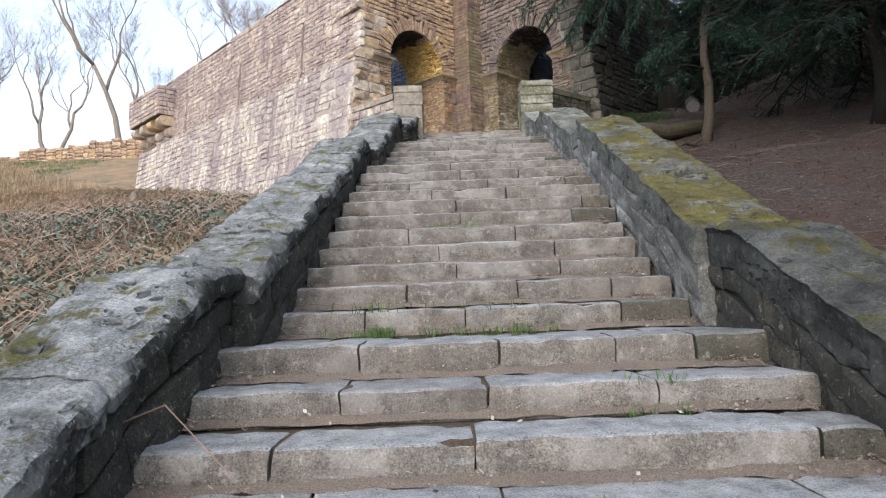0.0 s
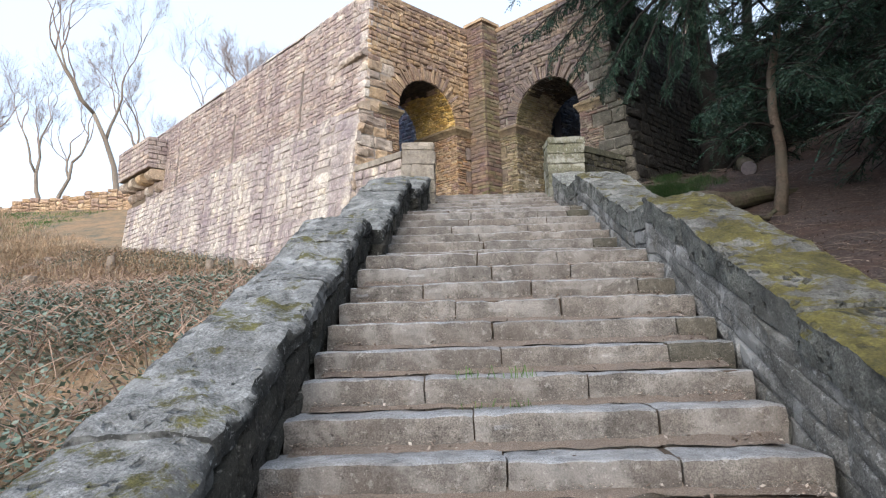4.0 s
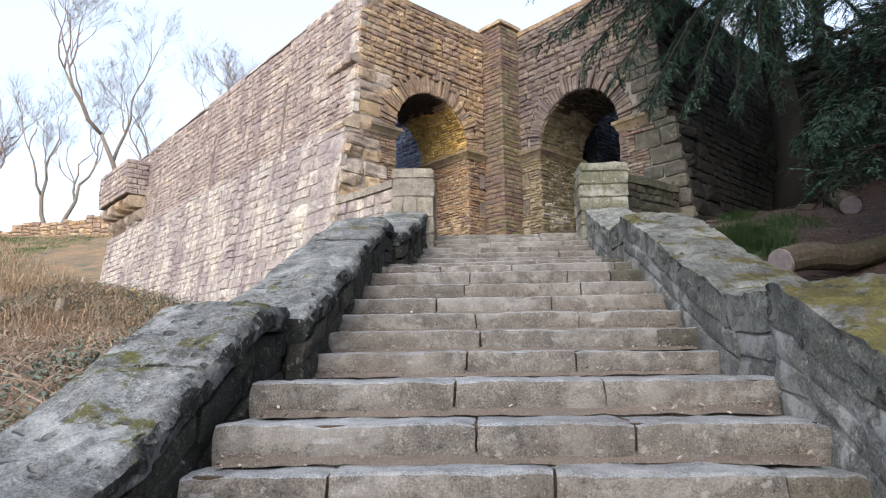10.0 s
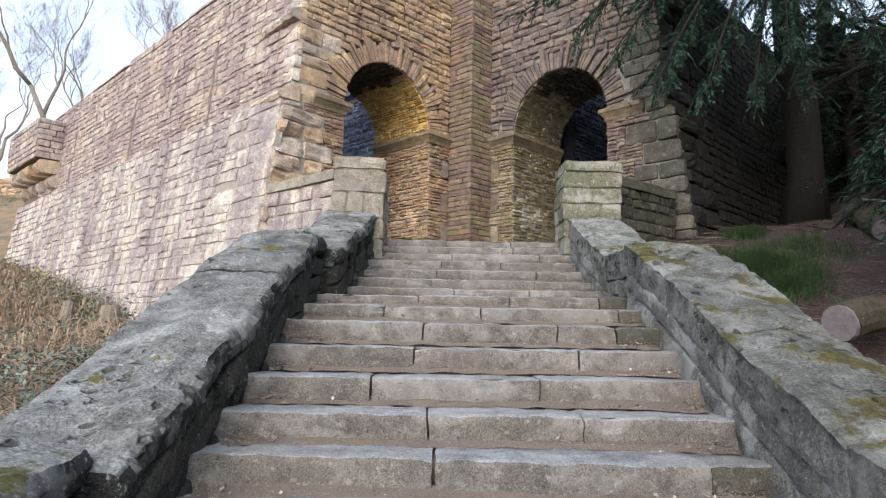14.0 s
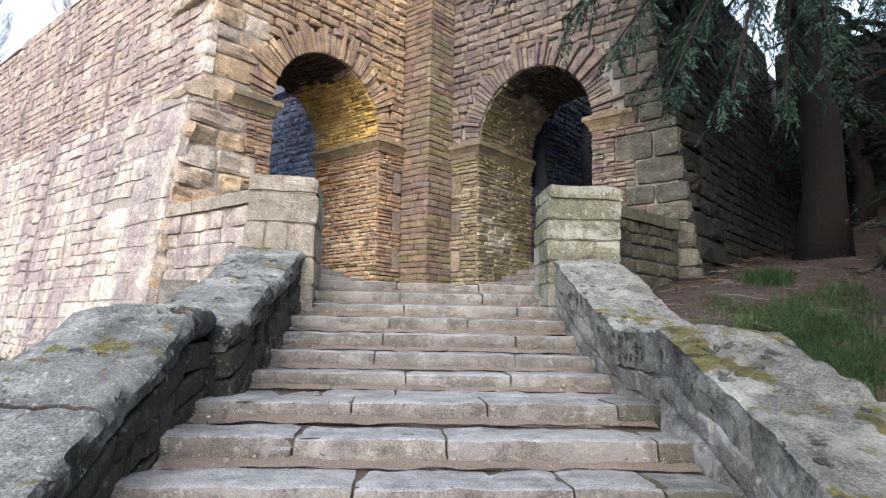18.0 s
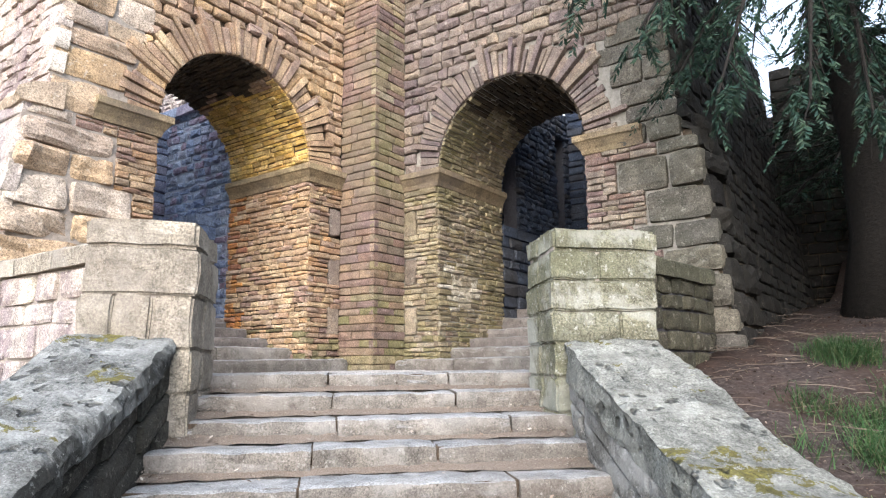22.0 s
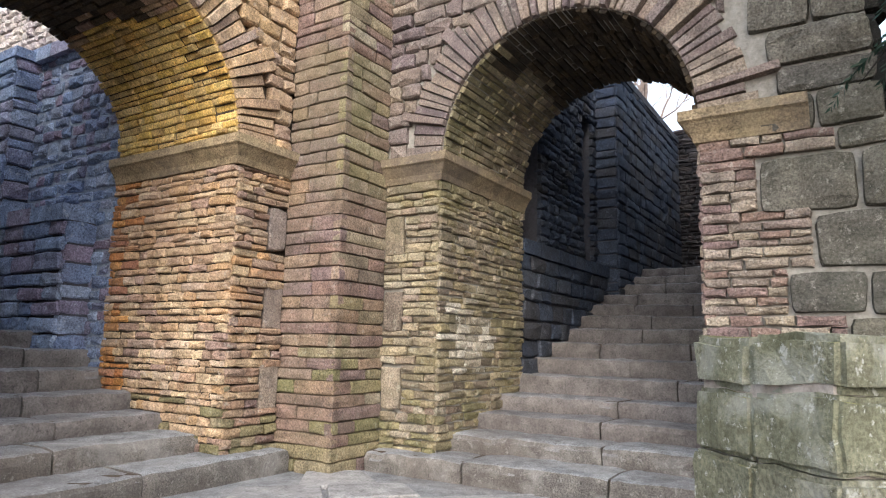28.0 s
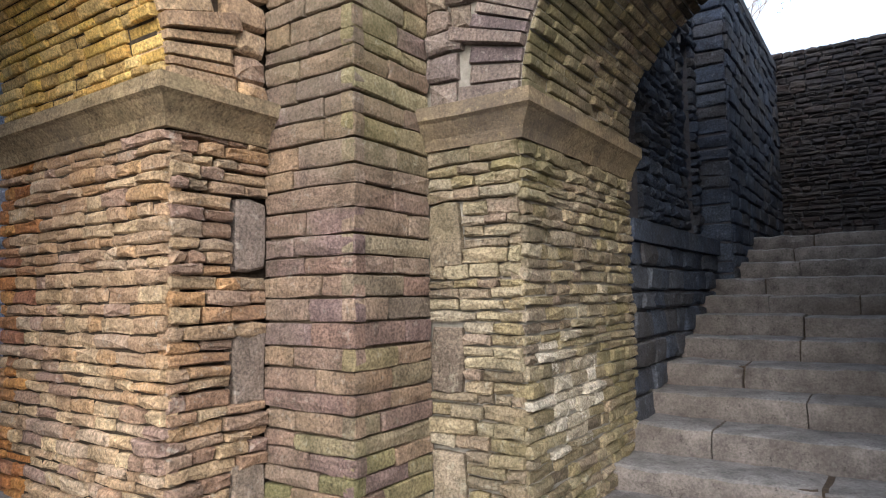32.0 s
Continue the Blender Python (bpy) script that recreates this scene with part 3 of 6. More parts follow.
build_ground()

# ---- stairs ----
# number of the tread, y of its nose, z of its top, left and right end
TREADS = [(-9, -1.9, -1.55, -1.24, 1.8), (-8, -1.42, -1.38, -1.24, 1.8), (-7, -0.95, -1.21, -1.24, 1.8), (-6, -0.48, -1.05, -1.24, 1.8),
          (-5, -0.01, -0.9, -1.24, 1.8), (-4, 0.46, -0.73, -1.24, 1.8), (-3, 0.93, -0.57, -1.24, 1.8), (-2, 1.4, -0.40, -1.24, 1.79),
          (-1, 1.9, -0.25, -1.22, 1.79), (0, 2.35, -0.07, -1.20, 1.79), (1, 3.2, 0.11, -1.02, 1.66), (2, 3.58, 0.29, -0.99, 1.66),
          (3, 4.08, 0.46, -0.96, 1.67), (4, 4.47, 0.65, -0.93, 1.68), (5, 4.86, 0.84, -0.91, 1.69), (6, 5.13, 1.01, -0.89, 1.70),
          (7, 5.45, 1.19, -0.87, 1.72), (8, 5.9, 1.38, -0.86, 1.74), (9, 6.4, 1.56, -0.85, 1.77), (10, 6.7, 1.74, -0.83, 1.80),
          (11, 7.13, 1.92, -0.80, 1.83), (12, 8.2, 2.09, -0.75, 1.90), (13, 8.62, 2.26, -0.75, 1.92), (14, 9.0, 2.43, -0.74, 1.93),
          (15, 9.4, 2.60, -0.72, 1.94), (16, 9.8, 2.77, -0.70, 1.96), (17, 10.2, 2.94, -0.69, 1.97), (18, 10.64, 3.08, -0.70, 1.99),
          (19, 11.19, 3.20, -0.68, 2.04), (20, 12.0, 3.32, -0.52, 2.0), (21, 12.42, 3.45, -0.51, 2.0), (22, 12.87, 3.60, -0.48, 2.0),
          (23, 13.22, 3.74, -0.43, 1.98), (24, 13.56, 3.87, -0.38, 1.96), (25, 13.92, 4.01, -0.33, 1.95), (26, 14.28, 4.14, -0.30, 1.95)]
FLIGHTS = {"lower": (-9, 0), "second": (1, 11), "third": (12, 19), "upper": (20, 26)}
TOP_Z = 4.14


def slab_run(place, length, width, height, mat, parent, name="step_block", cut=None, sag=0.008, tail=None):
    """Long worn stones end to end: place(u, d, h) gives the point u along, d back from the nose, h above the bottom."""
    u = 0.0
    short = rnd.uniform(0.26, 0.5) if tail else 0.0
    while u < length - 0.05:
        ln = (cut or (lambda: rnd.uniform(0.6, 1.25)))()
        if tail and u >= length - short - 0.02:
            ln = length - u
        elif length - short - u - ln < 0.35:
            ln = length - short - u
        a, b = u + rnd.uniform(0.003, 0.010), u + ln - rnd.uniform(0.003, 0.010)
        dz, dy = rnd.uniform(-sag, sag), rnd.uniform(-0.012, 0.012)
        r = rnd.uniform(0.022, 0.035)
        prof = [(dy, -0.03), (dy - 0.003, height * 0.25), (dy - 0.005, height * 0.5), (dy - 0.003, height * 0.7), (dy, height - r), (dy + r * 0.3, height - r * 0.3), (dy + r, height), (dy + width * 0.3, height + 0.003), (dy + width * 0.55, height + 0.002), (dy + width, height), (dy + width, -0.03)]
        n = max(6, int(ln / 0.05))
        key = rnd.uniform(0, 50)

        def ring(s):
            uu = a + (b - a) * s
            end = min(1.0, min(s, 1 - s) * ln / 0.03)
            pts = []
            for d, h in prof:
                hh = h + (dz if h > 0 else 0) - (0.006 * (1 - end) if h > height * 0.7 else 0)
                dd = d + (0.006 * (1 - end) if d < 0.05 else 0)
                if dd < 0.06 and h > height * 0.6:
                    chip = max(0.0, noise.noise(Vector((uu * 4.5, key, 0))) - 0.22) + 0.5 * max(0.0, noise.noise(Vector((uu * 13, key, 3))) - 0.2)
                    hh -= 0.03 * chip
                    dd += 0.045 * chip
                p = place(uu, dd, hh)
                amp = 0.011 if h > 0 else 0.004
                pts.append(wob(wob(p, amp, 5.0), amp * 0.7, 17.0))
            return pts

        V, F = extrude(ring, n)
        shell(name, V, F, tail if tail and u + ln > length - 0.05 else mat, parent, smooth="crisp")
        u += ln


FLIGHT_OB = []


def build_flight(key, a, b):
    treads = [t for t in TREADS if a <= t[0] <= b]
    base = new("stone_stair_flight", None)
    tagged(base, f"{key} flight of worn sandstone steps with dirt and leaves in the joints", "stairs", kind="structure", group="flights of the garden stair")
    FLIGHT_OB.append((a, b, base))
    V, F = [], []
    for i, (n, y, z, xl, xr) in enumerate(treads):
        nxt = next((t for t in TREADS if t[0] == n + 1), None)
        y1 = nxt[1] + 0.1 if nxt else y + 0.5
        zb = z - 1.1
        box_geo(V, F, [(xl - 0.04, y + 0.05, zb), (xr + 0.04, y + 0.05, zb), (xr + 0.04, y1, zb), (xl - 0.04, y1, zb),
                       (xl - 0.04, y + 0.05, z - 0.012), (xr + 0.04, y + 0.05, z - 0.012), (xr + 0.04, y1, z - 0.012), (xl - 0.04, y1, z - 0.012)])
    shell("stair_core", V, F, MAT["soil"], base)
    for n, y, z, xl, xr in treads:
        prev = next((t for t in TREADS if t[0] == n - 1), None)
        nxt = next((t for t in TREADS if t[0] == n + 1), None)
        h = z - (prev[2] if prev else z - 0.16)
        depth = (nxt[1] - y) if nxt else 0.42
        w = min(depth + 0.02, 0.44) - rnd.uniform(0.0, 0.07)
        skew = rnd.uniform(-0.02, 0.02)
        # some right-end blocks are darker, corner shade painted in with algae
        slab_run(lambda u, d, hh: (xl - 0.09 + u, y + d + skew * (u - 1.3), z - h + hh), xr - xl + 0.18, w, h, MAT["step"], base, tail=MAT["step_shade_algae"] if rnd.random() < 0.6 and n < 20 else None)
        if depth > 0.7:
            # flagged landing behind the nosing stones
            nrow = max(1, round((depth - w) / 0.36))
            rd = (depth - w + 0.02) / nrow
            for row in range(nrow):
                y0 = y + w + row * rd
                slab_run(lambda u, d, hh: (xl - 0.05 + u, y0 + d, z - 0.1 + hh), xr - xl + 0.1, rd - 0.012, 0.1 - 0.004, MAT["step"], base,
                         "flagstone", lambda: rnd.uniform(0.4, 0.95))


for key, (a, b) in FLIGHTS.items():
    build_flight(key, a, b)

# ---- parapets ----
# side, line of the coping's inner edge (y, z), its inner x at both ends, width, coping and face stone
PARAPETS = [
    (-1, ((-2.2, -1.48), (2.2, 0.37), (2.62, 0.41)), -1.22, -1.14, 0.62, "coping_dim", "rubble"),
    (-1, ((2.58, 0.36), (6.4, 1.83), (7.5, 2.36), (7.98, 2.41)), -1.04, -0.95, 0.64, "coping_mid", "rubble"),
    (-1, ((7.92, 2.32), (11.05, 3.68), (11.52, 3.71)), -0.81, -0.69, 0.66, "coping", "rubble"),
    (-1, ((11.48, 3.62), (13.6, 4.40)), -0.56, -0.43, 0.62, "coping", "rubble"),
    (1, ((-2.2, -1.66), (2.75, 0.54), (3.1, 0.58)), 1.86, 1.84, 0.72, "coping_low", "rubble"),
    (1, ((3.05, 0.60), (7.0, 2.40), (7.2, 2.43)), 1.74, 1.84, 0.70, "coping_moss", "rubble_pale"),
    (1, ((7.15, 2.38), (7.95, 2.43), (10.85, 3.64), (11.05, 3.67)), 1.91, 1.96, 0.70, "coping_some", "rubble_pale"),
    (1, ((11.0, 3.62), (11.8, 3.66), (13.5, 4.35)), 2.0, 1.98, 0.66, "coping_right", "rubble_pale"),
]


def stair_z(y):
    z = TREADS[0][2]
    for _, ty, tz, *_ in TREADS:
        if ty - 0.02 <= y:
            z = tz
    return z


def build_parapet(side, line, xa, xb, width, cop, rub):
    base = new("stair_parapet", None)
    moss = "patches of yellow-green moss" if cop not in ("coping", "coping_right") else "lichen and a little moss"
    tagged(base, f"low sloping rubble parapet with broad grey coping stones and {moss}", "parapet", kind="structure", group="parapets of the garden stair")
    lerp = lambda p, q, s: p + (q - p) * s
    inner = lambda s: lerp(xa, xb, s)
    y0, y1 = line[0][0], line[-1][0]
    level = lambda s: slope(line, lerp(y0, y1, s))
    thick = 0.17 if side < 0 else 0.25
    # core
    n = 24
    def ring(s):
        s = 0.02 + 0.96 * s
        y, z, x = lerp(y0, y1, s), level(s) - thick + 0.02, inner(s)
        zb = min(stair_z(y), z) - 1.0
        k = 0.045 if rub == "rubble_pale" else 0.07
        return [(x + side * k, y, zb), (x + side * k, y, z), (x + side * (width - 0.06), y, z), (x + side * (width - 0.06), y, zb)]
    V, F = extrude(ring, n)
    shell("parapet_core", V, F, MAT[rub + "_i"], base)
    # rubble stones of the inner face, in courses that follow the slope
    L = y1 - y0
    for face_side in (0, 1):
        V, F = [], []
        jit = [rnd.uniform(-0.03, 0.03) if r else 0.0 for r in range(6)]
        for row in range(6):
            s = 0.0
            while s < 1:
                ds = rnd.choice((0.14, 0.22, 0.3, 0.45, 0.55)) * rnd.uniform(0.8, 1.2) / L
                e = min(1.0, s + ds)
                if 1 - e < 0.1 / L:
                    e = 1.0
                ya, yb = lerp(y0, y1, s) + 0.006, lerp(y0, y1, e) - 0.006
                za, zb = level(s) - thick - row * 0.15 + jit[row], level(e) - thick - row * 0.15 + jit[row]
                j = lambda: rnd.uniform(-0.02, 0.02)
                p = rnd.uniform(0.0, 0.035 if rub == "rubble" else 0.012)
                xi = inner((s + e) / 2) + side * 0.03 if face_side == 0 else inner((s + e) / 2) + side * (width - 0.04)
                out = -side if face_side == 0 else side
                q = [(ya - 0.01, za - 0.15 + j()), (yb + 0.01, zb - 0.15 + j()), (yb + 0.006 + j() * 0.5, zb + 0.004 + j() * 0.5), (ya - 0.006 + j() * 0.5, za + 0.004 + j() * 0.5)]
                cy, cz = (ya + yb) / 2, (za + zb) / 2 - 0.07
                v_, f_ = ([], []) if face_side == 0 and row < 3 else (V, F)
                b = len(v_)
                for k, f in ((0.09, 1.0), (-p + 0.018, 1.0), (-p, 0.84)):
                    v_ += [wob(wob((xi - out * k, cy + (yy - cy) * f, cz + (zz - cz) * f), 0.03, 3.1), 0.02, 9.0) for yy, zz in q]
                v_.append((xi + out * (p + 0.012), cy, cz))
                f_ += [(b + r * 4 + i, b + r * 4 + (i + 1) % 4, b + r * 4 + 4 + (i + 1) % 4, b + r * 4 + 4 + i) for r in (0, 1) for i in range(4)]
                f_ += [(b + 8 + i, b + 8 + (i + 1) % 4, b + 12) for i in range(4)]
                if v_ is not V:
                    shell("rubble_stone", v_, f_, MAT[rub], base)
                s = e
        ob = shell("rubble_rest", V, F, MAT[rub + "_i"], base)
        ob["kind"] = "stuff"
    # coping stones
    s = 0.0
    while s < 1:
        e = min(1.0, s + rnd.uniform(0.85, 1.35) / L)
        if 1 - e < 0.5 / L:
            e = 1.0
        dz = rnd.uniform(-0.012, 0.016)
        lip = 0.02 if side < 0 else -0.012
        prof = [(0.02, -thick), (-lip, -thick * 0.8), (-lip, -thick * 0.6), (-lip - 0.006, -thick * 0.4), (-lip, -0.045), (0.0, -0.012), (0.025, 0.0)]
        prof += [(0.05 + (width - 0.1) * i / 14, 0.004 + 0.014 * math.sin(math.pi * i / 14)) for i in range(15)]
        prof += [(width - 0.01, -0.03), (width + 0.01, -0.08), (width, -thick)]
        def ring(k):
            t = lerp(s, e, 0.004 + 0.992 * k)
            y, z, x = lerp(y0, y1, t), level(t) + dz, inner(t)
            end = min(1.0, min(k, 1 - k) * (e - s) * L / 0.05)
            pts = []
            for d, h in prof:
                p = (x + side * (d + (0.012 * (1 - end) if d < 0.02 else 0)), y, z + h - 0.014 * (1 - end) * (h > -0.08))
                p = Vector(wob(wob(wob(p, 0.032, 1.7), 0.013, 6.5), 0.011, 21.0))
                if h > -0.03:
                    # flaked layers of the bedding
                    lv = 1.7 * noise.noise(Vector((p.x * 4.0 + p.y * 1.2, p.y * 1.6, side * 4.0))) + 0.7 * noise.noise(Vector((p.x * 11, p.y * 7, 2.0)))
                    fr = lv - math.floor(lv)
                    p.z += 0.019 * (math.floor(lv) + smooth01((fr - 0.35) / 0.25)) * end * min(1.0, d / 0.12)
                elif d < 0.1:
                    p.x += side * (0.028 * noise.noise(Vector((p.y * 3, p.z * 7, 1.0))) + 0.012 * noise.noise(Vector((p.y * 11, p.z * 17, 5.0))))
                pts.append(p)
            return pts if side > 0 else pts[::-1]
        V, F = extrude(ring, max(8, int((e - s) * L / 0.032)))
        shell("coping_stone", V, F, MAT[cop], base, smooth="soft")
        s = e


for p in PARAPETS:
    build_parapet(*p)

# ---- the ruin ----
P0 = Vector((0.945, 17.875, 0))
UL, UR = Vector((-R2, -R2, 0)), Vector((R2, -R2, 0))
NL, NR = Vector((R2, -R2, 0)), Vector((-R2, -R2, 0))
SPRING, RAD = 6.56, 0.975
ARCH = (1.09, 3.04)
ARCH_C = (ARCH[0] + ARCH[1]) / 2
RINGT = 0.34
DEPTH = 1.5
WALL_TOP = 9.3
PIL = 0.57


def end_u(v):
    """Where the front walls end: the corner spreads towards the ground, with a ledge at 6.45."""
    if v > 6.45:
        return 3.83 + (WALL_TOP - v) * 0.075
    return 4.18 + (6.45 - v) * 0.13


def arch_half(v, r):
    if v <= SPRING:
        return RAD if r == RAD else RAD
    d = v - SPRING
    return math.sqrt(max(0.0, r * r - d * d))


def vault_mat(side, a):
    """The vaults are dark above, mostly shade painted into darker stone; the left one keeps its ochre on the inner
    side.
    """
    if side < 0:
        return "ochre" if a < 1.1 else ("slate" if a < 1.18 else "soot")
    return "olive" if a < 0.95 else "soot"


def front_wall(side):
    """One of the two arched walls that meet behind the pilaster: a thick slab with a vaulted passage through it."""
    U, N = (UL, NL) if side < 0 else (UR, NR)
    name = "wall_left" if side < 0 else "wall_right"
    tone = "warm brown" if side < 0 else "grey-brown"
    base = new(name, None)
    tagged(base, f"{tone} coursed rubble wall pierced by a round brick-like stone arch", "wall", kind="structure")
    f = Face(P0, U, N)
    W = -0.055 if side < 0 else -0.022
    zb = 3.2
    # core: outline with the arch cut out, as a strip of quads round the opening
    inner, outer = [], []
    n = 20
    pts = [(ARCH[0], zb)] + [(ARCH_C - RAD * math.cos(math.pi * i / n), SPRING + RAD * math.sin(math.pi * i / n)) for i in range(n + 1)] + [(ARCH[1], zb)]
    for u, v in pts:
        inner.append((u, v))
    top = WALL_TOP - 0.03
    for i, (u, v) in enumerate(pts):
        if i == 0:
            outer.append((0.0, zb))
        elif i == len(pts) - 1:
            outer.append((end_u(zb) - 0.03, zb))
        else:
            k = (i - 1) / n
            if k < 0.25:
                outer.append((0.0, SPRING + (top - SPRING) * k / 0.25))
            elif k <= 0.75:
                outer.append(((end_u(top) - 0.03) * (k - 0.25) / 0.5, top))
            else:
                vv = top - (top - SPRING) * (k - 0.75) / 0.25
                outer.append((end_u(vv) - 0.03, vv))
    V, F = [], []
    m = len(pts)
    for w in (W, -DEPTH + 0.03):
        V += [f.at(u, v, w) for u, v in inner] + [f.at(u, v, w) for u, v in outer]
    for i in range(m - 1):
        F.append((i, i + 1, m + i + 1, m + i))
        F.append((2 * m + i, 3 * m + i, 3 * m + i + 1, 2 * m + i + 1))
        F.append((i, 2 * m + i, 2 * m + i + 1, i + 1))
        F.append((m + i, m + i + 1, 3 * m + i + 1, 3 * m + i))
    shell("wall_core", V, F, MAT["mortar_dark" if side < 0 else "mortar_lime"], base)
    near = lambda u, v: abs(v - 5.6) + (0.0 if u < 1.2 else 0.5)
    r_out = RAD + RINGT

    def spans(v):
        e = end_u(v)
        if v < SPRING:
            return [(PIL, ARCH[0]), (ARCH[1], e)]
        h = arch_half(v, r_out)
        return [(PIL, ARCH_C - h), (ARCH_C + h, e)] if h > 0 else [(PIL, e)]

    big = "buff" if side < 0 else "grey"
    thin = "slate" if side < 0 else "olive"
    # bands of big corner stones, whose inner ends step in and out of the layered strip
    bands, v = [], TOP_Z - 0.9
    while v < SPRING - 0.2:
        h = min(rnd.uniform(0.22, 0.36), SPRING - 0.2 - v)
        bands.append((v, v + h, ARCH[1] + rnd.choice((0.2, 0.38, 0.6, 0.75) if side < 0 else (0.32, 0.46, 0.6, 0.74))))
        v += h
    inner_end = lambda v: next((w for a, b, w in bands if a <= v < b), ARCH[1] + 0.3)
    low = lambda kind: (lambda u, v: "green" if rnd.random() < 0.55 - (v - TOP_Z) * 0.8 else kind)
    # thin layered stones on the piers below the arch
    masonry(base, "layered_stone", f, low(thin), TOP_Z - 0.1, SPRING - 0.2, lambda v: [(PIL + (0.2 if any(abs(v - z) < 0.17 for z in (4.72, 5.32, 5.93)) else 0.0), ARCH[0])], (0.044, 0.078), (0.09, 0.27), near, 0.007, 0.024, 0.008, 0.007, 0.005)
    masonry(base, "layered_stone", f, "slate" if side < 0 else "outer", TOP_Z + 0.4, SPRING - 0.2, lambda v: [(ARCH[1], inner_end(v))], (0.044, 0.078), (0.09, 0.3), near, 0.007, 0.024, 0.008, 0.007, 0.005)
    for z in (4.72, 5.32, 5.93):
        STONES.append((base, "panel_stone", "grey" if side < 0 else "olive", 0, block_geo(f, PIL + 0.005, PIL + 0.19, z - 0.165, z + 0.165, 0.02, 0.012, 0.008)))
    # large quoins at the outer corner
    for v0, v1, w in bands:
        masonry(base, "quoin_stone", f, "gold" if side < 0 else "quoin", v0, v1, lambda v: [(w, end_u(v))], (v1 - v0, v1 - v0), (0.3, 0.72), near, 0.010, 0.05 if side < 0 else 0.035, rock=True)
    masonry(base, "quoin_stone", f, "gold" if side < 0 else "quoin", SPRING - 0.2, 7.75, lambda v: [(max(ARCH_C + arch_half(v, r_out), end_u(v) - rnd.uniform(0.5, 0.95)), end_u(v))],
            (0.17, 0.32), (0.3, 0.62), near, 0.010, 0.03, rock=True)
    # coursed stones above
    masonry(base, "walling_stone", f, big, SPRING, 7.6, lambda v: [(PIL, ARCH_C - arch_half(v, r_out)), (ARCH_C + arch_half(v, r_out), max(ARCH_C + arch_half(v, r_out), end_u(v) - 0.75))],
            (0.085, 0.15), (0.12, 0.32), near, 0.012, 0.026, 0.014, 0.011, 0.012)
    masonry(base, "walling_stone", f, big, 7.6, WALL_TOP, lambda v: ([(PIL, end_u(v))] if v > SPRING + r_out else [(PIL, ARCH_C - arch_half(v, r_out)), (ARCH_C + arch_half(v, r_out), end_u(v))]),
            (0.085, 0.15), (0.13, 0.36), near, 0.012, 0.026, 0.014, 0.011, 0.012)
    # voussoirs: thin stones on edge round the arch
    a = 0.0
    while a < math.pi - 0.02:
        da = rnd.uniform(0.045, 0.085)
        da = min(da, math.pi - a)
        r1 = RAD + RINGT * rnd.choice((rnd.uniform(0.8, 1.1), rnd.uniform(0.8, 1.1), rnd.uniform(1.1, 1.5)))
        g = 0.006 / RAD
        q = [(RAD, a + g), (RAD, a + da - g), (r1, a + da - g * 0.8), (r1, a + g * 0.8)]
        p = rnd.uniform(0.005, 0.03) + (0.03 if r1 > RAD + RINGT * 1.1 else 0.0)
        ring = [(ARCH_C - r * math.cos(t), SPRING + r * math.sin(t)) for r, t in q]
        cu, cv = sum(x for x, _ in ring) / 4, sum(y for _, y in ring) / 4
        vs = [f.at(u, v, -0.3) for u, v in ring] + [f.at(u, v, p - 0.008) for u, v in ring] + [f.at(cu + (u - cu) * 0.88, cv + (v - cv) * 0.92, p) for u, v in ring]
        fs = [(r * 4 + i, r * 4 + (i + 1) % 4, r * 4 + 4 + (i + 1) % 4, r * 4 + 4 + i) for r in (0, 1) for i in range(4)] + [(8, 9, 10, 11)]
        STONES.append((base, "voussoir", "buff" if side < 0 else "grey", 0, (vs, fs)))
        a += da
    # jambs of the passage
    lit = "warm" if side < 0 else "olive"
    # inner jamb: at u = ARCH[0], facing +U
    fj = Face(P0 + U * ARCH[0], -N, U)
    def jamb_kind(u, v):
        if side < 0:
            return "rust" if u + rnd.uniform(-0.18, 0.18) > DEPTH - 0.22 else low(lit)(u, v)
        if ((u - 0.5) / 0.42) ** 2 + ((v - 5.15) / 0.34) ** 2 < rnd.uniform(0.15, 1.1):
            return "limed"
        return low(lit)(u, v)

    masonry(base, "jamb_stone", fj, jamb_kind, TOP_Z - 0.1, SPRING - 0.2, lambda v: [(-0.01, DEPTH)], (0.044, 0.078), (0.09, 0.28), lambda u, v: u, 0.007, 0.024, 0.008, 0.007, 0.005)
    fk = Face(P0 + U * ARCH[1], -N, -U)
    masonry(base, "jamb_stone", fk, "slate" if side < 0 else "outer", TOP_Z - 0.1, SPRING - 0.2, lambda v: [(-0.01, DEPTH)], (0.05, 0.09), (0.14, 0.4), lambda u, v: u, 0.005, 0.016, 0.008, 0.0055)
    # vault soffit: thin stones running along the passage
    a = 0.0
    while a < math.pi - 0.01:
        da = min(rnd.uniform(0.042, 0.07), math.pi - a)
        s = 0.02
        while s < DEPTH:
            ln = min(rnd.uniform(0.08, 0.24), DEPTH - s)
            if DEPTH - s - ln < 0.1:
                ln = DEPTH - s
            p = rnd.uniform(0.004, 0.042)
            vs = []
            for r, sh in ((RAD + 0.06, 0.0), (RAD - p + 0.006, 0.0), (RAD - p, 0.007)):
                for t, d in ((a + 0.004 + sh, s + 0.004 + sh), (a + da - 0.004 - sh, s + 0.004 + sh), (a + da - 0.004 - sh, s + ln - 0.004 - sh), (a + 0.004 + sh, s + ln - 0.004 - sh)):
                    vs.append(f.at(ARCH_C - r * math.cos(t), SPRING + r * math.sin(t), -d))
            fs = [(r * 4 + i, r * 4 + (i + 1) % 4, r * 4 + 4 + (i + 1) % 4, r * 4 + 4 + i) for r in (0, 1) for i in range(4)] + [(8, 9, 10, 11)]
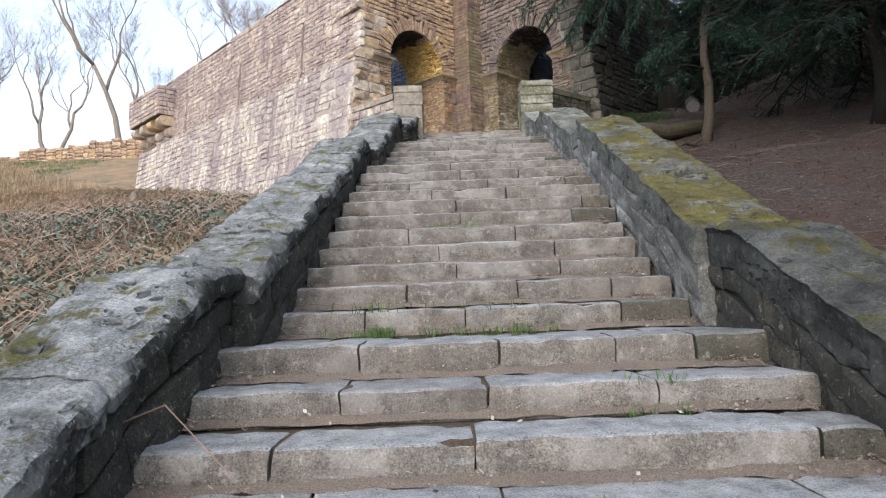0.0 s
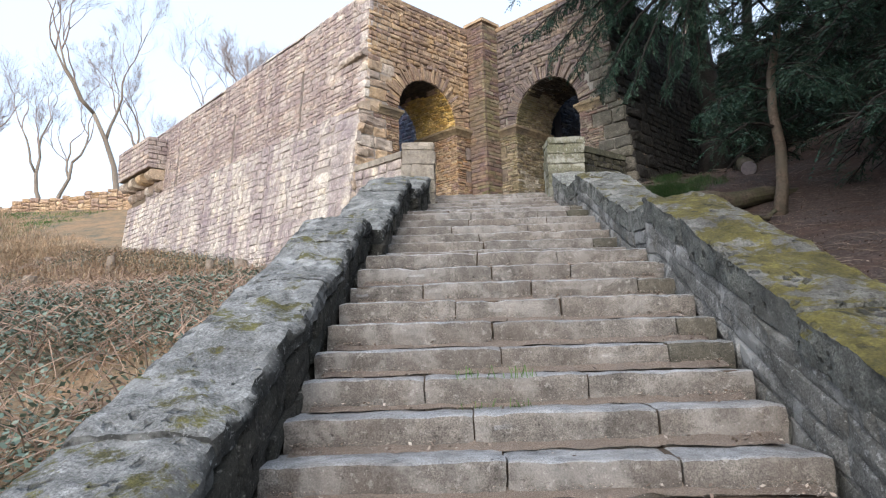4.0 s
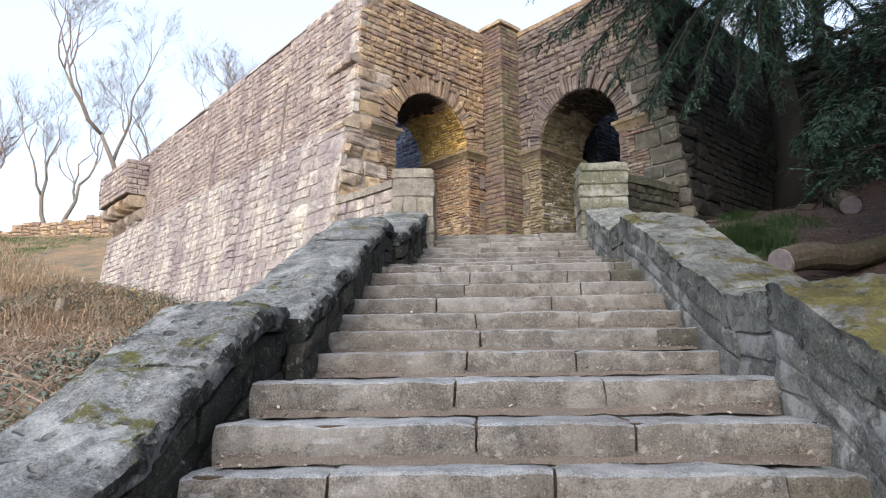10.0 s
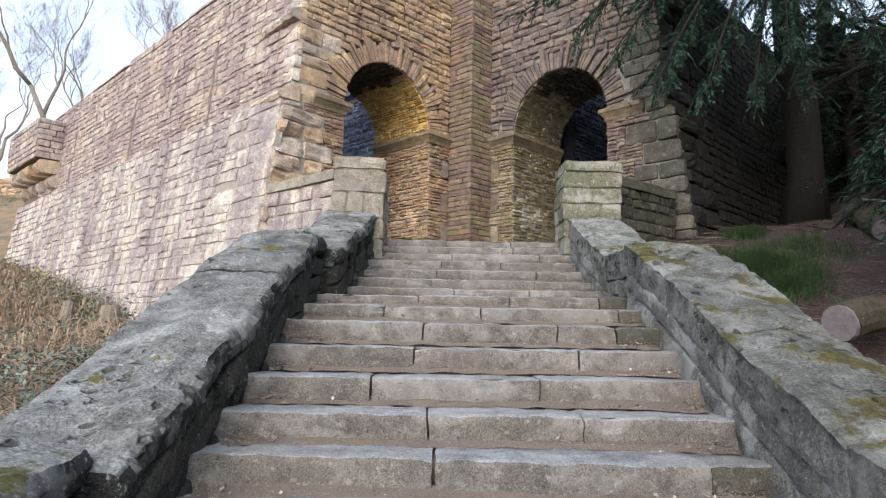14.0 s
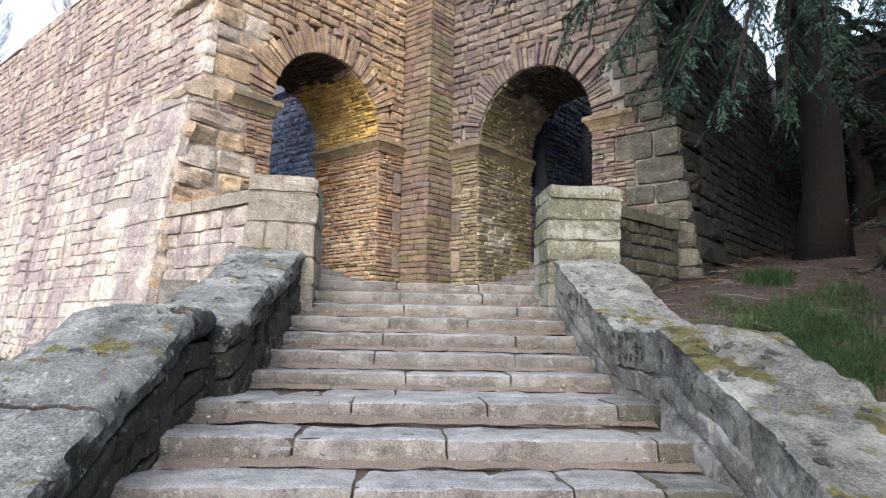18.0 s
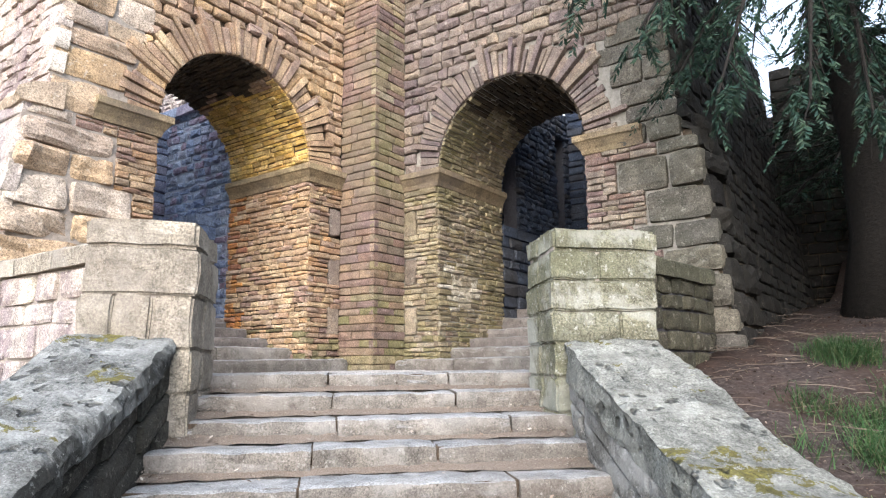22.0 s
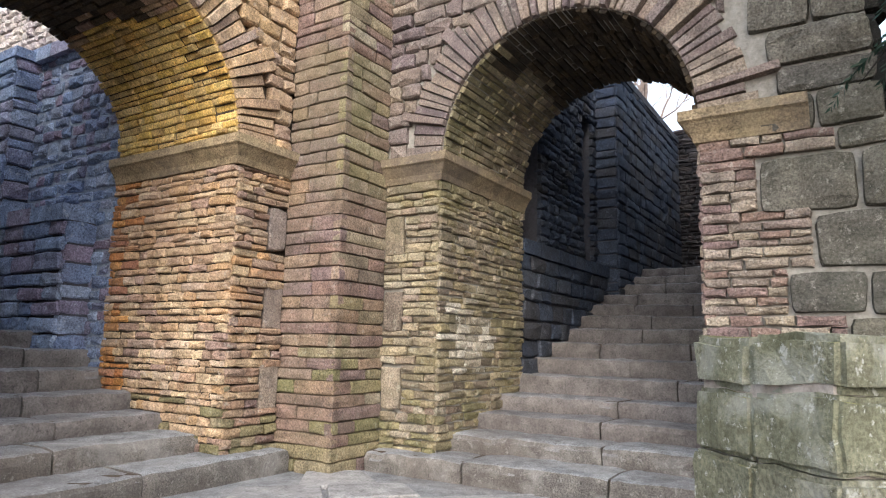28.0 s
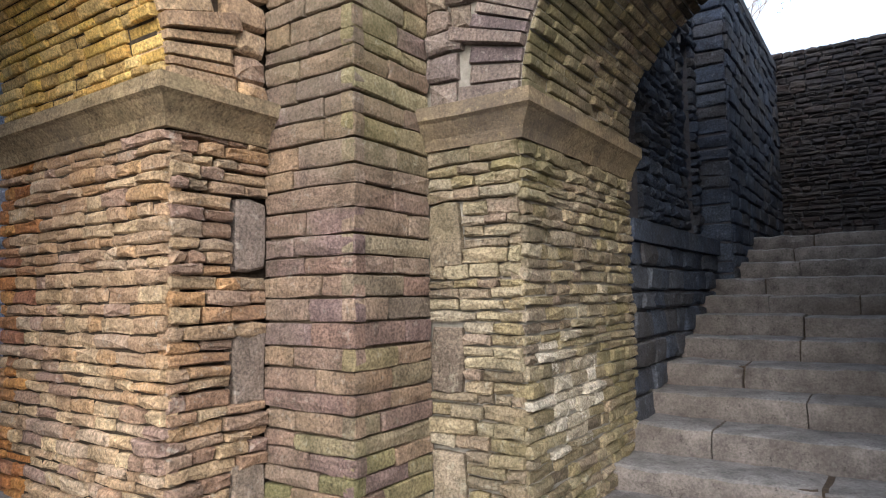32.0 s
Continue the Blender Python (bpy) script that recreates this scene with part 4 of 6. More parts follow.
            if side < 0:
                fs = [tuple(reversed(x)) for x in fs]
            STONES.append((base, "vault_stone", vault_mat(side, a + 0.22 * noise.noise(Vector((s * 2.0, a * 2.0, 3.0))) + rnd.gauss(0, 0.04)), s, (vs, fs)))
            s += ln
        a += da
    # imposts: moulded bands on the piers and along the jambs
    def band(path, nm):
        V2, F2 = [], []
        prof = [(0.0, 0.0), (0.03, 0.0), (0.045, 0.05), (0.09, 0.12), (0.11, 0.135), (0.11, 0.20), (0.0, 0.20)]
        rings = []
        for (pu, pd, du, dd) in path:
            r = []
            for o, h in prof:
                p = P0 + U * (pu + du * o) - N * (pd + dd * o)
                r.append(wob((p.x, p.y, SPRING - 0.20 + h), 0.007, 11))
            rings.append(r)
        k = len(prof)
        for r in rings:
            V2 += r
        F2 = [(i * k + j, i * k + (j + 1) % k, (i + 1) * k + (j + 1) % k, (i + 1) * k + j) for i in range(len(rings) - 1) for j in range(k)]
        F2 += [tuple(range(k)), tuple((len(rings) - 1) * k + j for j in reversed(range(k)))]
        shell(nm, V2, F2, MAT["impost"], base)
    a0 = ARCH[0]
    band([(PIL, 0, 0, -1), (PIL + 0.25, 0, 0, -1), (a0, 0, 1, -1), (a0, 0.4, 1, 0), (a0, 0.9, 1, 0), (a0, DEPTH, 1, 0)], "impost")
    a1 = ARCH[1]
    band([(a1, DEPTH, -1, 0), (a1, 0.7, -1, 0), (a1, 0, -1, -1), (a1 + 0.3, 0, 0, -1), (a1 + 0.62, 0, 0, -1)], "impost")
    # coping of the wall top
    for i in range(9):
        u0, u1 = i * 0.43, min((i + 1) * 0.43, 3.86)
        vs, fs = [], []
        box_geo(vs, fs, [wob(f.at(u, WALL_TOP, w), 0.012, 5) for u, w in ((u0 + 0.004, 0.025), (u1 - 0.004, 0.025), (u1 - 0.004, -0.5), (u0 + 0.004, -0.5))]
                + [wob(f.at(u, WALL_TOP + 0.09, w), 0.012, 5) for u, w in ((u0 + 0.004, 0.04), (u1 - 0.004, 0.04), (u1 - 0.004, -0.5), (u0 + 0.004, -0.5))])
        shell("wall_coping", vs, fs, MAT["buff"], base)
    return base


WALL_L = front_wall(-1)
WALL_R = front_wall(1)


def pilaster():
    base = new("corner_pilaster", None)
    tagged(base, "square purple-brown stone pilaster in the corner between two arches", "pilaster", kind="structure")
    V, F = [], []
    c = [P0 + UL * 0.0, P0 + UL * (PIL), P0 + (UL + UR) * PIL, P0 + UR * PIL]
    s = 0.03
    top = WALL_TOP + 0.14
    q = [P0, P0 + UL * (PIL - s), P0 + (UL + UR) * (PIL - s), P0 + UR * (PIL - s)]
    box_geo(V, F, [(p.x, p.y, 3.3) for p in q] + [(p.x, p.y, top - 0.02) for p in q])
    shell("pilaster_core", V, F, MAT["mortar"], base)
    v, k = TOP_Z - 0.12, 0
    while v < top:
        h = min(rnd.uniform(0.07, 0.115), top - v)
        for left in (True, False):
            if left:
                f = Face(P0 + UL * PIL, UR, UL)
            else:
                f = Face(P0 + UR * PIL, UL, UR)
            L = PIL
            cuts = [0.0, L] if rnd.random() < 0.12 else [0.0, rnd.uniform(0.3, 0.7) * L, L]
            for a, b in zip(cuts, cuts[1:]):
                e = 0.03 if b == L else 0.0
                kind = "green" if rnd.random() < 0.7 - (v - TOP_Z) * 0.75 else ("purple" if (left or rnd.random() < 0.5) else "olive")
                STONES.append((base, "pilaster_stone", kind, abs(v - 5.5),
                               block_geo(f, a + 0.003, b - 0.003 + e * 0.5, v + 0.003, v + h - 0.003, rnd.uniform(0.002, 0.012), 0.006, 0.005, 0.06, 0.003)))
        v += h
    vs, fs = [], []
    q = [P0 + UL * -0.05 + UR * -0.05, P0 + UL * (PIL + 0.06) - UR * 0.05, P0 + (UL + UR) * (PIL + 0.06), P0 + UR * (PIL + 0.06) - UL * 0.05]
    box_geo(vs, fs, [(p.x, p.y, top) for p in q] + [(p.x, p.y, top + 0.08) for p in q])
    shell("pilaster_cap", vs, fs, MAT["buff"], base)


pilaster()


# long outer wall, running back from the left corner
LONG = 13.2


def long_lean(v):
    return end_u(v) - 3.83


def long_wall():
    base = new("wall_outer", None)
    tagged(base, "long pale grey and pink coursed stone wall with narrow slit windows", "wall", kind="structure")
    A = Vector((-R2, R2, 0))
    N = Vector((-R2, -R2, 0))
    f = Face(P0 + UL * 3.83, A, N, long_lean)
    zb, zt = 2.2, WALL_TOP
    SL = ((2.72, 6.5, 8.25), (6.45, 6.45, 8.1), (10.5, 6.6, 8.0))
    hw = 0.055
    V, F = [], []
    # core in panels round the slits, with the openings left clear
    cuts = [0.0]
    for u, a, b in SL:
        cuts += [u - hw, u + hw]
    cuts.append(LONG)
    for i, (a, b) in enumerate(zip(cuts, cuts[1:])):
        tb = zt - 0.03 * b
        rows = [(zb, 4.5), (4.5, 6.44), (6.46, tb)] if i % 2 == 0 else [(zb, 4.5), (4.5, 6.44), (6.46, SL[i // 2][1]), (SL[i // 2][2], tb)]
        for v0, v1 in rows:
            if v1 - v0 < 0.02:
                continue
            p = [f.at(u, v, w) for v in (v0, v1) for u, w in ((a, -0.004), (b, -0.004), (b, -0.6 - long_lean(v)), (a, -0.6 - long_lean(v)))]
            box_geo(V, F, p)
    shell("wall_core", V, F, MAT["mortar_pale"], base)

    def spans(v):
        out, a = [], 0.0
        for u, v0, v1 in SL:
            if v0 < v < v1:
                out.append((a, u - hw))
                a = u + hw
        stop = min(LONG, max(0.3, (zt - 0.02 - v) / 0.03))
        return [(p, min(q, stop)) for p, q in out + [(a, LONG)] if p < stop - 0.1]

    near = lambda u, v: u + abs(v - 6)
    big_end = lambda v: 1.15 + 0.35 * math.sin(v * 23)
    clip = lambda a, b, v: [(max(a, p), min(b, q)) for p, q in spans(v) if min(b, q) > max(a, p) + 0.1]
    masonry(base, "walling_stone", f, "pale", 2.4, 6.44, lambda v: clip(0.0, big_end(round(v * 3.4)), v), (0.26, 0.33), (0.32, 0.72), near, 0.006, 0.014, 0.012, 0.012, 0.012)
    masonry(base, "walling_stone", f, "pale", 2.4, 6.44, lambda v: clip(big_end(round(v * 3.4)), LONG, v), (0.085, 0.2), (0.14, 0.46), near, 0.006, 0.013, 0.007, 0.014)
    masonry(base, "walling_stone", f, "brown_pale", 6.46, zt, spans, (0.08, 0.18), (0.13, 0.42), near, 0.006, 0.014, 0.007, 0.014)
    # rougher quoins at the corner
    v = 2.4
    while v < zt - 0.1:
        h = rnd.uniform(0.2, 0.32)
        ln = rnd.choice((0.3, 0.5))
        if not 6.3 < v + h and v < 6.5 or v >= 6.46:
            STONES.append((base, "quoin_stone", "pale", v * 0.1, rock_geo(f, -0.03, ln, v + 0.006, min(v + h, zt) - 0.006, 0.025, 0.1, 7, v)))
        v += h
    # sloping weathered ledges near the corner
    for z, ln, out in ((6.40, 1.6, 0.21), (7.72, 1.15, 0.15)):
        ff = Face(P0 + UL * 3.83, A, N, lambda v: long_lean(6.6 if z < 7 else z))
        u0 = -0.04
        while u0 < ln - 0.05:
            u1 = min(ln, u0 + rnd.uniform(0.3, 0.5))
            fall = lambda u: out * (1 - max(0.0, u) / ln) ** 0.7 + 0.03
            cuts = [u0 + 0.006 + (u1 - u0 - 0.012) * k / 5 for k in range(6)]
            V, F = [], []
            for u in cuts:
                V += [wob(wob(ff.at(u, z + dz, w), 0.03, 5), 0.016, 15) for w, dz in ((-0.12, -0.07), (fall(u) - 0.03, -0.06), (fall(u), 0.0), (fall(u) * 0.9, 0.05), (fall(u) * 0.45, 0.12), (-0.12, 0.19))]
            F = [(a * 6 + k, a * 6 + (k + 1) % 6, a * 6 + 6 + (k + 1) % 6, a * 6 + 6 + k) for a in range(5) for k in range(6)] + [tuple(reversed(range(6))), tuple(30 + k for k in range(6))]
            shell("ledge_stone", V, F, MAT["gold"], base)
            u0 = u1
    # raised strips like buttress edges
    for u in (3.9, 7.6, 10.2):
        v = 2.5
        while v < 6.3:
            h = rnd.uniform(0.14, 0.24)
            STONES.append((base, "strip_stone", "pale", 0, block_geo(f, u, u + rnd.choice((0.26, 0.36)), v + 0.005, v + h - 0.005, 0.05, 0.02, 0.012)))
            v += h
    # coping slabs
    u = 0.0
    while u < LONG:
        ln = min(rnd.uniform(0.4, 0.7), LONG - u)
        vs, fs = [], []
        box_geo(vs, fs, [wob(f.at(a, zt - 0.03 * a, w), 0.01, 5) for a, w in ((u + 0.004, 0.012), (u + ln - 0.004, 0.012), (u + ln - 0.004, -0.6), (u + 0.004, -0.6))]
                + [wob(f.at(a, zt - 0.03 * a + 0.06, w), 0.016, 5) for a, w in ((u + 0.004, 0.0), (u + ln - 0.004, 0.0), (u + ln - 0.004, -0.6), (u + 0.004, -0.6))])
        shell("wall_coping", vs, fs, MAT["pale"], base)
        u += ln
    return f


LONG_FACE = long_wall()


def bartizan():
    """The projecting corbelled box at the far end of the long wall."""
    base = new("corbelled_turret", None)
    tagged(base, "small square stone turret box carried on rounded corbels at the wall end", "turret", kind="structure")
    A = Vector((-R2, R2, 0))
    N = Vector((-R2, -R2, 0))
    u0, u1, out = 11.6, 14.6, 0.75
    o = P0 + UL * 3.83
    z0, z1 = 7.45, 8.5
    V, F = [], []
    q = [(u0 + 0.03, out - 0.03), (u1 - 0.03, out - 0.03), (u1 - 0.03, -0.6), (u0 + 0.03, -0.6)]
    pos = lambda u, w, z: tuple((o + A * u + N * w).to_tuple()[:2]) + (z,)
    box_geo(V, F, [pos(u, w, z0) for u, w in q] + [pos(u, w, z1) for u, w in q])
    shell("turret_core", V, F, MAT["mortar"], base)
    for fc, ln in ((Face(o + N * out + A * u0, A, N), u1 - u0), (Face(o + A * u0 + N * out, -N, -A), out + 0.6)):
        masonry(base, "walling_stone", fc, "brown_pale", z0, z1 + 0.06, lambda v: [(0, ln)], (0.13, 0.2), (0.25, 0.5))
    for k in range(4):
        u = u0 + 0.24 + k * (u1 - u0 - 0.48) / 3
        for row, (ow, hh) in enumerate(((out - 0.04, 0.40), (out * 0.52, 0.38))):
            top = z0 - row * 0.40
            prof = [(-0.1, 0)] + [(ow - 0.2 + 0.2 * math.sin(a), -hh * 0.5 + hh * 0.5 * math.cos(a)) for a in (0.25, 0.7, 1.2, 1.7, 2.2, 2.7)] + [(-0.1, -hh)]
            Vc, Fc = extrude(lambda s: [wob(wob(pos(u + (s - 0.5) * 0.46 * (1 - 0.12 * (w > ow - 0.1)), w, top + h), 0.03, 4), 0.012, 13) for w, h in prof], 5)
            shell("corbel", Vc, Fc, MAT["gold"], base, smooth="soft")
    # the plain wall that carries on under it
    fw = Face(o, A, N, lambda v: long_lean(v) + 0.02)
    V, F = [], []
    box_geo(V, F, [fw.at(u, z, w) for z in (3.6, z0) for u, w in ((13.2, -0.03), (14.5, -0.03), (14.5, -0.6), (13.2, -0.6))])
    shell("lower_core", V, F, MAT["mortar"], base)
    masonry(base, "walling_stone", fw, "pale", 3.7, z0, lambda v: [(11.9, 14.5)], (0.14, 0.2), (0.25, 0.5))


bartizan()


# battered end of the right wall, turned to the wood, and the retaining wall that runs on from it
def right_return():
    base = new("wall_return", None)
    tagged(base, "battered return of the right wall in big rough dark quoins", "wall", kind="structure")
    f = Face(P0 + UR * 3.83, Vector((R2, R2, 0)), Vector((R2, -R2, 0)), lambda v: end_u(v) - 3.83)
    V, F = [], []
    for v0, v1 in ((3.0, 6.44), (6.46, WALL_TOP)):
        box_geo(V, F, [f.at(u, v, w) for v in (v0, v1) for u, w in ((0.05, -0.03), (5.9, -0.03), (5.9, -0.4 - f.lean(v)), (0.05, -0.4 - f.lean(v)))])
    shell("wall_core", V, F, MAT["mortar"], base)
    # dark tone stands for the yews' shade on this side as well
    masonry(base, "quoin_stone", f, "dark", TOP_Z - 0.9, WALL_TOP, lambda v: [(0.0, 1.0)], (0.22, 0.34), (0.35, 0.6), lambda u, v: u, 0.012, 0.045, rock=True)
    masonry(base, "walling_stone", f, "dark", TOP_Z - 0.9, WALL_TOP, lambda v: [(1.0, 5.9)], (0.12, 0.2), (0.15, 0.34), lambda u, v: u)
    # second wall that turns off towards the wood, with a slit
    f2 = Face(P0 + UR * 4.0 + Vector((R2, R2, 0)) * 5.9, UR, Vector((-R2, -R2, 0)))
    V, F = [], []
    for a, b, v0, v1 in ((0, 2.05, 3.5, 9.2), (2.05, 2.2, 3.5, 7.6), (2.05, 2.2, 8.7, 9.2), (2.2, 12, 3.5, 9.2)):
        box_geo(V, F, [f2.at(u, v, w) for v in (v0, v1) for u, w in ((a, -0.03), (b, -0.03), (b, -0.5), (a, -0.5))])
    shell("wall_core", V, F, MAT["mortar"], base)
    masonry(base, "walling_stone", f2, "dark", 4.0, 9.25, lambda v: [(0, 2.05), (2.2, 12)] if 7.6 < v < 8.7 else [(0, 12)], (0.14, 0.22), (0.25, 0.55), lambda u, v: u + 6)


right_return()


# ---- stair-head piers and low walls ----
def ashlar_pier(label, mat, x0, x1, y0, y1, z0, courses):
    """A square pier of large dressed blocks with a worn cap."""
    base = new("stair_pier", None)
    tagged(base, label, "pier", kind="structure", group="piers at the stair head")
    z = z0
    for i, (h, cuts) in enumerate(courses):
        for half in (0, 1):
            xs = [x0] + [x0 + (x1 - x0) * c for c in cuts] + [x1]
            for a, b in zip(xs, xs[1:]):
                ya, yb = (y0, y0 + (y1 - y0) * 0.52) if half == 0 else (y0 + (y1 - y0) * 0.52, y1)
                g = rnd.uniform(-0.012, 0.012)
                e = 0.002
                ca, cb, cy0, cy1 = a + e + g * (a == x0), b - e + g * (b == x1), ya + e, yb - e
                bm = bmesh.new()
                bmesh.ops.create_cube(bm, size=1, matrix=Matrix.Translation(((ca + cb) / 2, (cy0 + cy1) / 2, z + h / 2)) @ Matrix.Diagonal((cb - ca, cy1 - cy0, h - 0.004, 1)))
                bmesh.ops.bevel(bm, geom=bm.edges[:], offset=0.014 if i < len(courses) - 1 else 0.022, segments=2, affect="EDGES")
                bmesh.ops.subdivide_edges(bm, edges=[ed for ed in bm.edges if ed.calc_length() > 0.12], cuts=3, use_grid_fill=True)
                for v in bm.verts:
                    v.co = wob(wob(wob(v.co, 0.018, 2.6), 0.014, 8.0), 0.006, 21.0)
                part("pier_block", bm, MAT[mat], base)
        z += h
    V, F = [], []
    box_geo(V, F, [(x, y, zz) for zz in (z0, z - 0.05) for x, y in ((x0 + 0.035, y0 + 0.035), (x1 - 0.035, y0 + 0.035), (x1 - 0.035, y1 - 0.035), (x0 + 0.035, y1 - 0.035))])
    shell("pier_core", V, F, MAT["mortar_pale"], base)
    return base


ashlar_pier("square pier of pale weathered ashlar blocks at the stair head", "pier", -1.0, -0.33, 13.57, 14.3, 3.4,
            [(0.34, (0.6,)), (0.30, (0.35,)), (0.26, (0.5,)), (0.33, (0.3, 0.62)), (0.28, ()), (0.18, ())])
ashlar_pier("square pier of greenish mossy ashlar blocks streaked white", "pier_moss", 1.93, 2.68, 13.54, 14.15, 3.4,
            [(0.25, (0.5,)), (0.24, (0.35,)), (0.22, (0.6,)), (0.22, (0.4,)), (0.21, (0.62,)), (0.20, ()), (0.20, (0.45,)), (0.16, ())])


def low_wall(label, mat, p, q, top_p, top_q, zb, thick, out_mat="slate"):
    base = new("low_wall", None)
    tagged(base, label, "low wall", kind="structure")
    p, q = Vector((*p, 0)), Vector((*q, 0))
    a = (q - p).normalized()
    n = Vector((a.y, -a.x, 0))
    L = (q - p).length
    top = lambda u: top_p + (top_q - top_p) * u / L
    V, F = [], []
    corner = lambda u, w, z: tuple((p + a * u + n * w).to_tuple()[:2]) + (z,)
    box_geo(V, F, [corner(u, w, zb) for u, w in ((0, -0.006), (L, -0.006), (L, -thick + 0.006), (0, -thick + 0.006))]
            + [corner(u, w, top(u) - 0.14) for u, w in ((0, -0.006), (L, -0.006), (L, -thick + 0.006), (0, -thick + 0.006))])
    shell("wall_core", V, F, MAT["mortar_pale" if mat == "pale" else "mortar_cold"], base)
    zt = min(top_p, top_q) - 0.13
    for fc in (Face(p, a, n), Face(p - n * thick, a, -n)):
        masonry(base, "walling_stone", fc, mat, zb + 0.1, zt, lambda v: [(0, L)], (0.15, 0.26) if mat == "pale" else (0.11, 0.17), (0.22, 0.5) if mat == "pale" else (0.16, 0.34), lambda u, v: 0, 0.006, 0.014, rock=True)
    u = 0.0
    while u < L - 0.05:
        ln = rnd.uniform(0.4, 0.6)
        if L - u - ln < 0.25:
            ln = L - u
        prof = [(0.05, -0.14), (0.05, -0.02), (0.02, 0.0), (-thick * 0.5, 0.015), (-thick - 0.02, 0.0), (-thick - 0.04, -0.14)]
        Vc, Fc = extrude(lambda s: [wob(corner(u + 0.006 + (ln - 0.012) * s, w, top(u + ln * s) + h), 0.012, 6) for w, h in prof], 5)
        shell("coping_stone", Vc, Fc, MAT["pier" if mat == "pale" else "rubble_block"], base)
        u += ln


MAT["rubble_block"] = stone("dark_coping_stone", [(0.08, 0.08, 0.058), (0.10, 0.10, 0.072)], "object", lichen=0.2, moss=0.35, stain=0.4, stain_col=(0.07, 0.07, 0.05))
low_wall("low wall of pale stones stained purple, joining pier and corner", "pale", (-2.12, 14.83), (-0.98, 13.85), 4.98, 5.0, 3.2, 0.34)
low_wall("low dark mossy stone wall joining the pier to the right corner", "lowdark", (2.66, 13.80), (3.78, 14.70), 4.99, 5.0, 3.4, 0.36)


# ---- landing between the arches ----
def landing():
    base = new("landing_paving", None)
    tagged(base, "landing of irregular worn flagstones between the arches", "paving", kind="structure")
    V, F = [], []
    box_geo(V, F, [(x, y, z) for z in (3.3, TOP_Z - 0.03) for x, y in ((-2.0, 14.35), (3.9, 14.35), (3.2, 18.2), (-1.3, 18.2))])
    shell("paving_bed", V, F, MAT["step"], base)
    y = 14.66
    while y < 17.9:
        d = rnd.uniform(0.34, 0.6)
        x = -2.2 + rnd.uniform(0, 0.3)
        while x < 4.0:
            w = rnd.uniform(0.4, 0.9)
            # keep clear of the walls behind
            lim = 17.55 - max(abs(x - 0.95), abs(x + w - 0.95))
            if y + d < lim:
                j = lambda: rnd.uniform(-0.05, 0.05)
                k = rnd.uniform(-0.004, 0.006)
                q = [(x + 0.01 + j(), y + 0.01 + j() * 0.5), (x + w - 0.01 + j(), y + 0.01 + j() * 0.5), (x + w - 0.01 + j(), y + d - 0.01), (x + 0.01 + j(), y + d - 0.01)]
                cx, cy = x + w / 2, y + d / 2
                vs = [(a, b, TOP_Z - 0.06) for a, b in q] + [(a, b, TOP_Z - 0.008 + k) for a, b in q] + [(cx + (a - cx) * 0.96, cy + (b - cy) * 0.95, TOP_Z + k) for a, b in q]
                fs = [(r * 4 + i, r * 4 + (i + 1) % 4, r * 4 + 4 + (i + 1) % 4, r * 4 + 4 + i) for r in (0, 1) for i in range(4)] + [(8, 9, 10, 11)]
                shell("flagstone", vs, fs, MAT["flag"], base)
            x += w
        y += d


landing()


def passage_stairs(side, count):
    """Steps that climb from the landing through an arch."""
    U, N = (UL, NL) if side < 0 else (UR, NR)
    base = new("stone_stair_flight", None)
    tagged(base, "worn stone steps climbing through the arch", "stairs", kind="structure", group="flights of the garden stair")
    V, F = [], []
    for k in range(1, count + 1):
        s = -0.2 + 0.41 * (k - 1)
        z = TOP_Z + (0.128 * k if k <= 4 else 0.512 + 0.157 * (k - 4))
        zp = TOP_Z + (0.128 * (k - 1) if k <= 5 else 0.512 + 0.157 * (k - 5))
        u0, u1 = (PIL + 0.02, 3.3) if s < 0 else (ARCH[0], ARCH[1])
        if s > DEPTH - 0.1:
            u0, u1 = ARCH[0] - 0.25, ARCH[1] + (0.75 if side < 0 else 0.4)
        pt = lambda u, d, zz: tuple((P0 + U * u - N * d).to_tuple()[:2]) + (zz,)
        box_geo(V, F, [pt(u, d, zz) for zz in (zp - 0.6, z - 0.012) for u, d in ((u0, s + 0.05), (u1, s + 0.05), (u1, s + 0.46), (u0, s + 0.46))])
        # from the third step up the stone carries the passage's shade
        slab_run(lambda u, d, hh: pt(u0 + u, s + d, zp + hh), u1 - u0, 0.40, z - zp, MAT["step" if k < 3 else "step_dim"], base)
    shell("stair_core", V, F, MAT["soil"], base)
    # level beyond the last step
    s = -0.2 + 0.41 * count
    V, F = [], []
    box_geo(V, F, [pt(u, d, zz) for zz in (z - 0.8, z - 0.01) for u, d in ((ARCH[0] - 0.6, s), (ARCH[1] + 1.2, s), (ARCH[1] + 1.2, s + 6), (ARCH[0] - 0.6, s + 6))])
    shell("upper_level", V, F, MAT["soil"], base)


passage_stairs(1, 14)
passage_stairs(-1, 7)


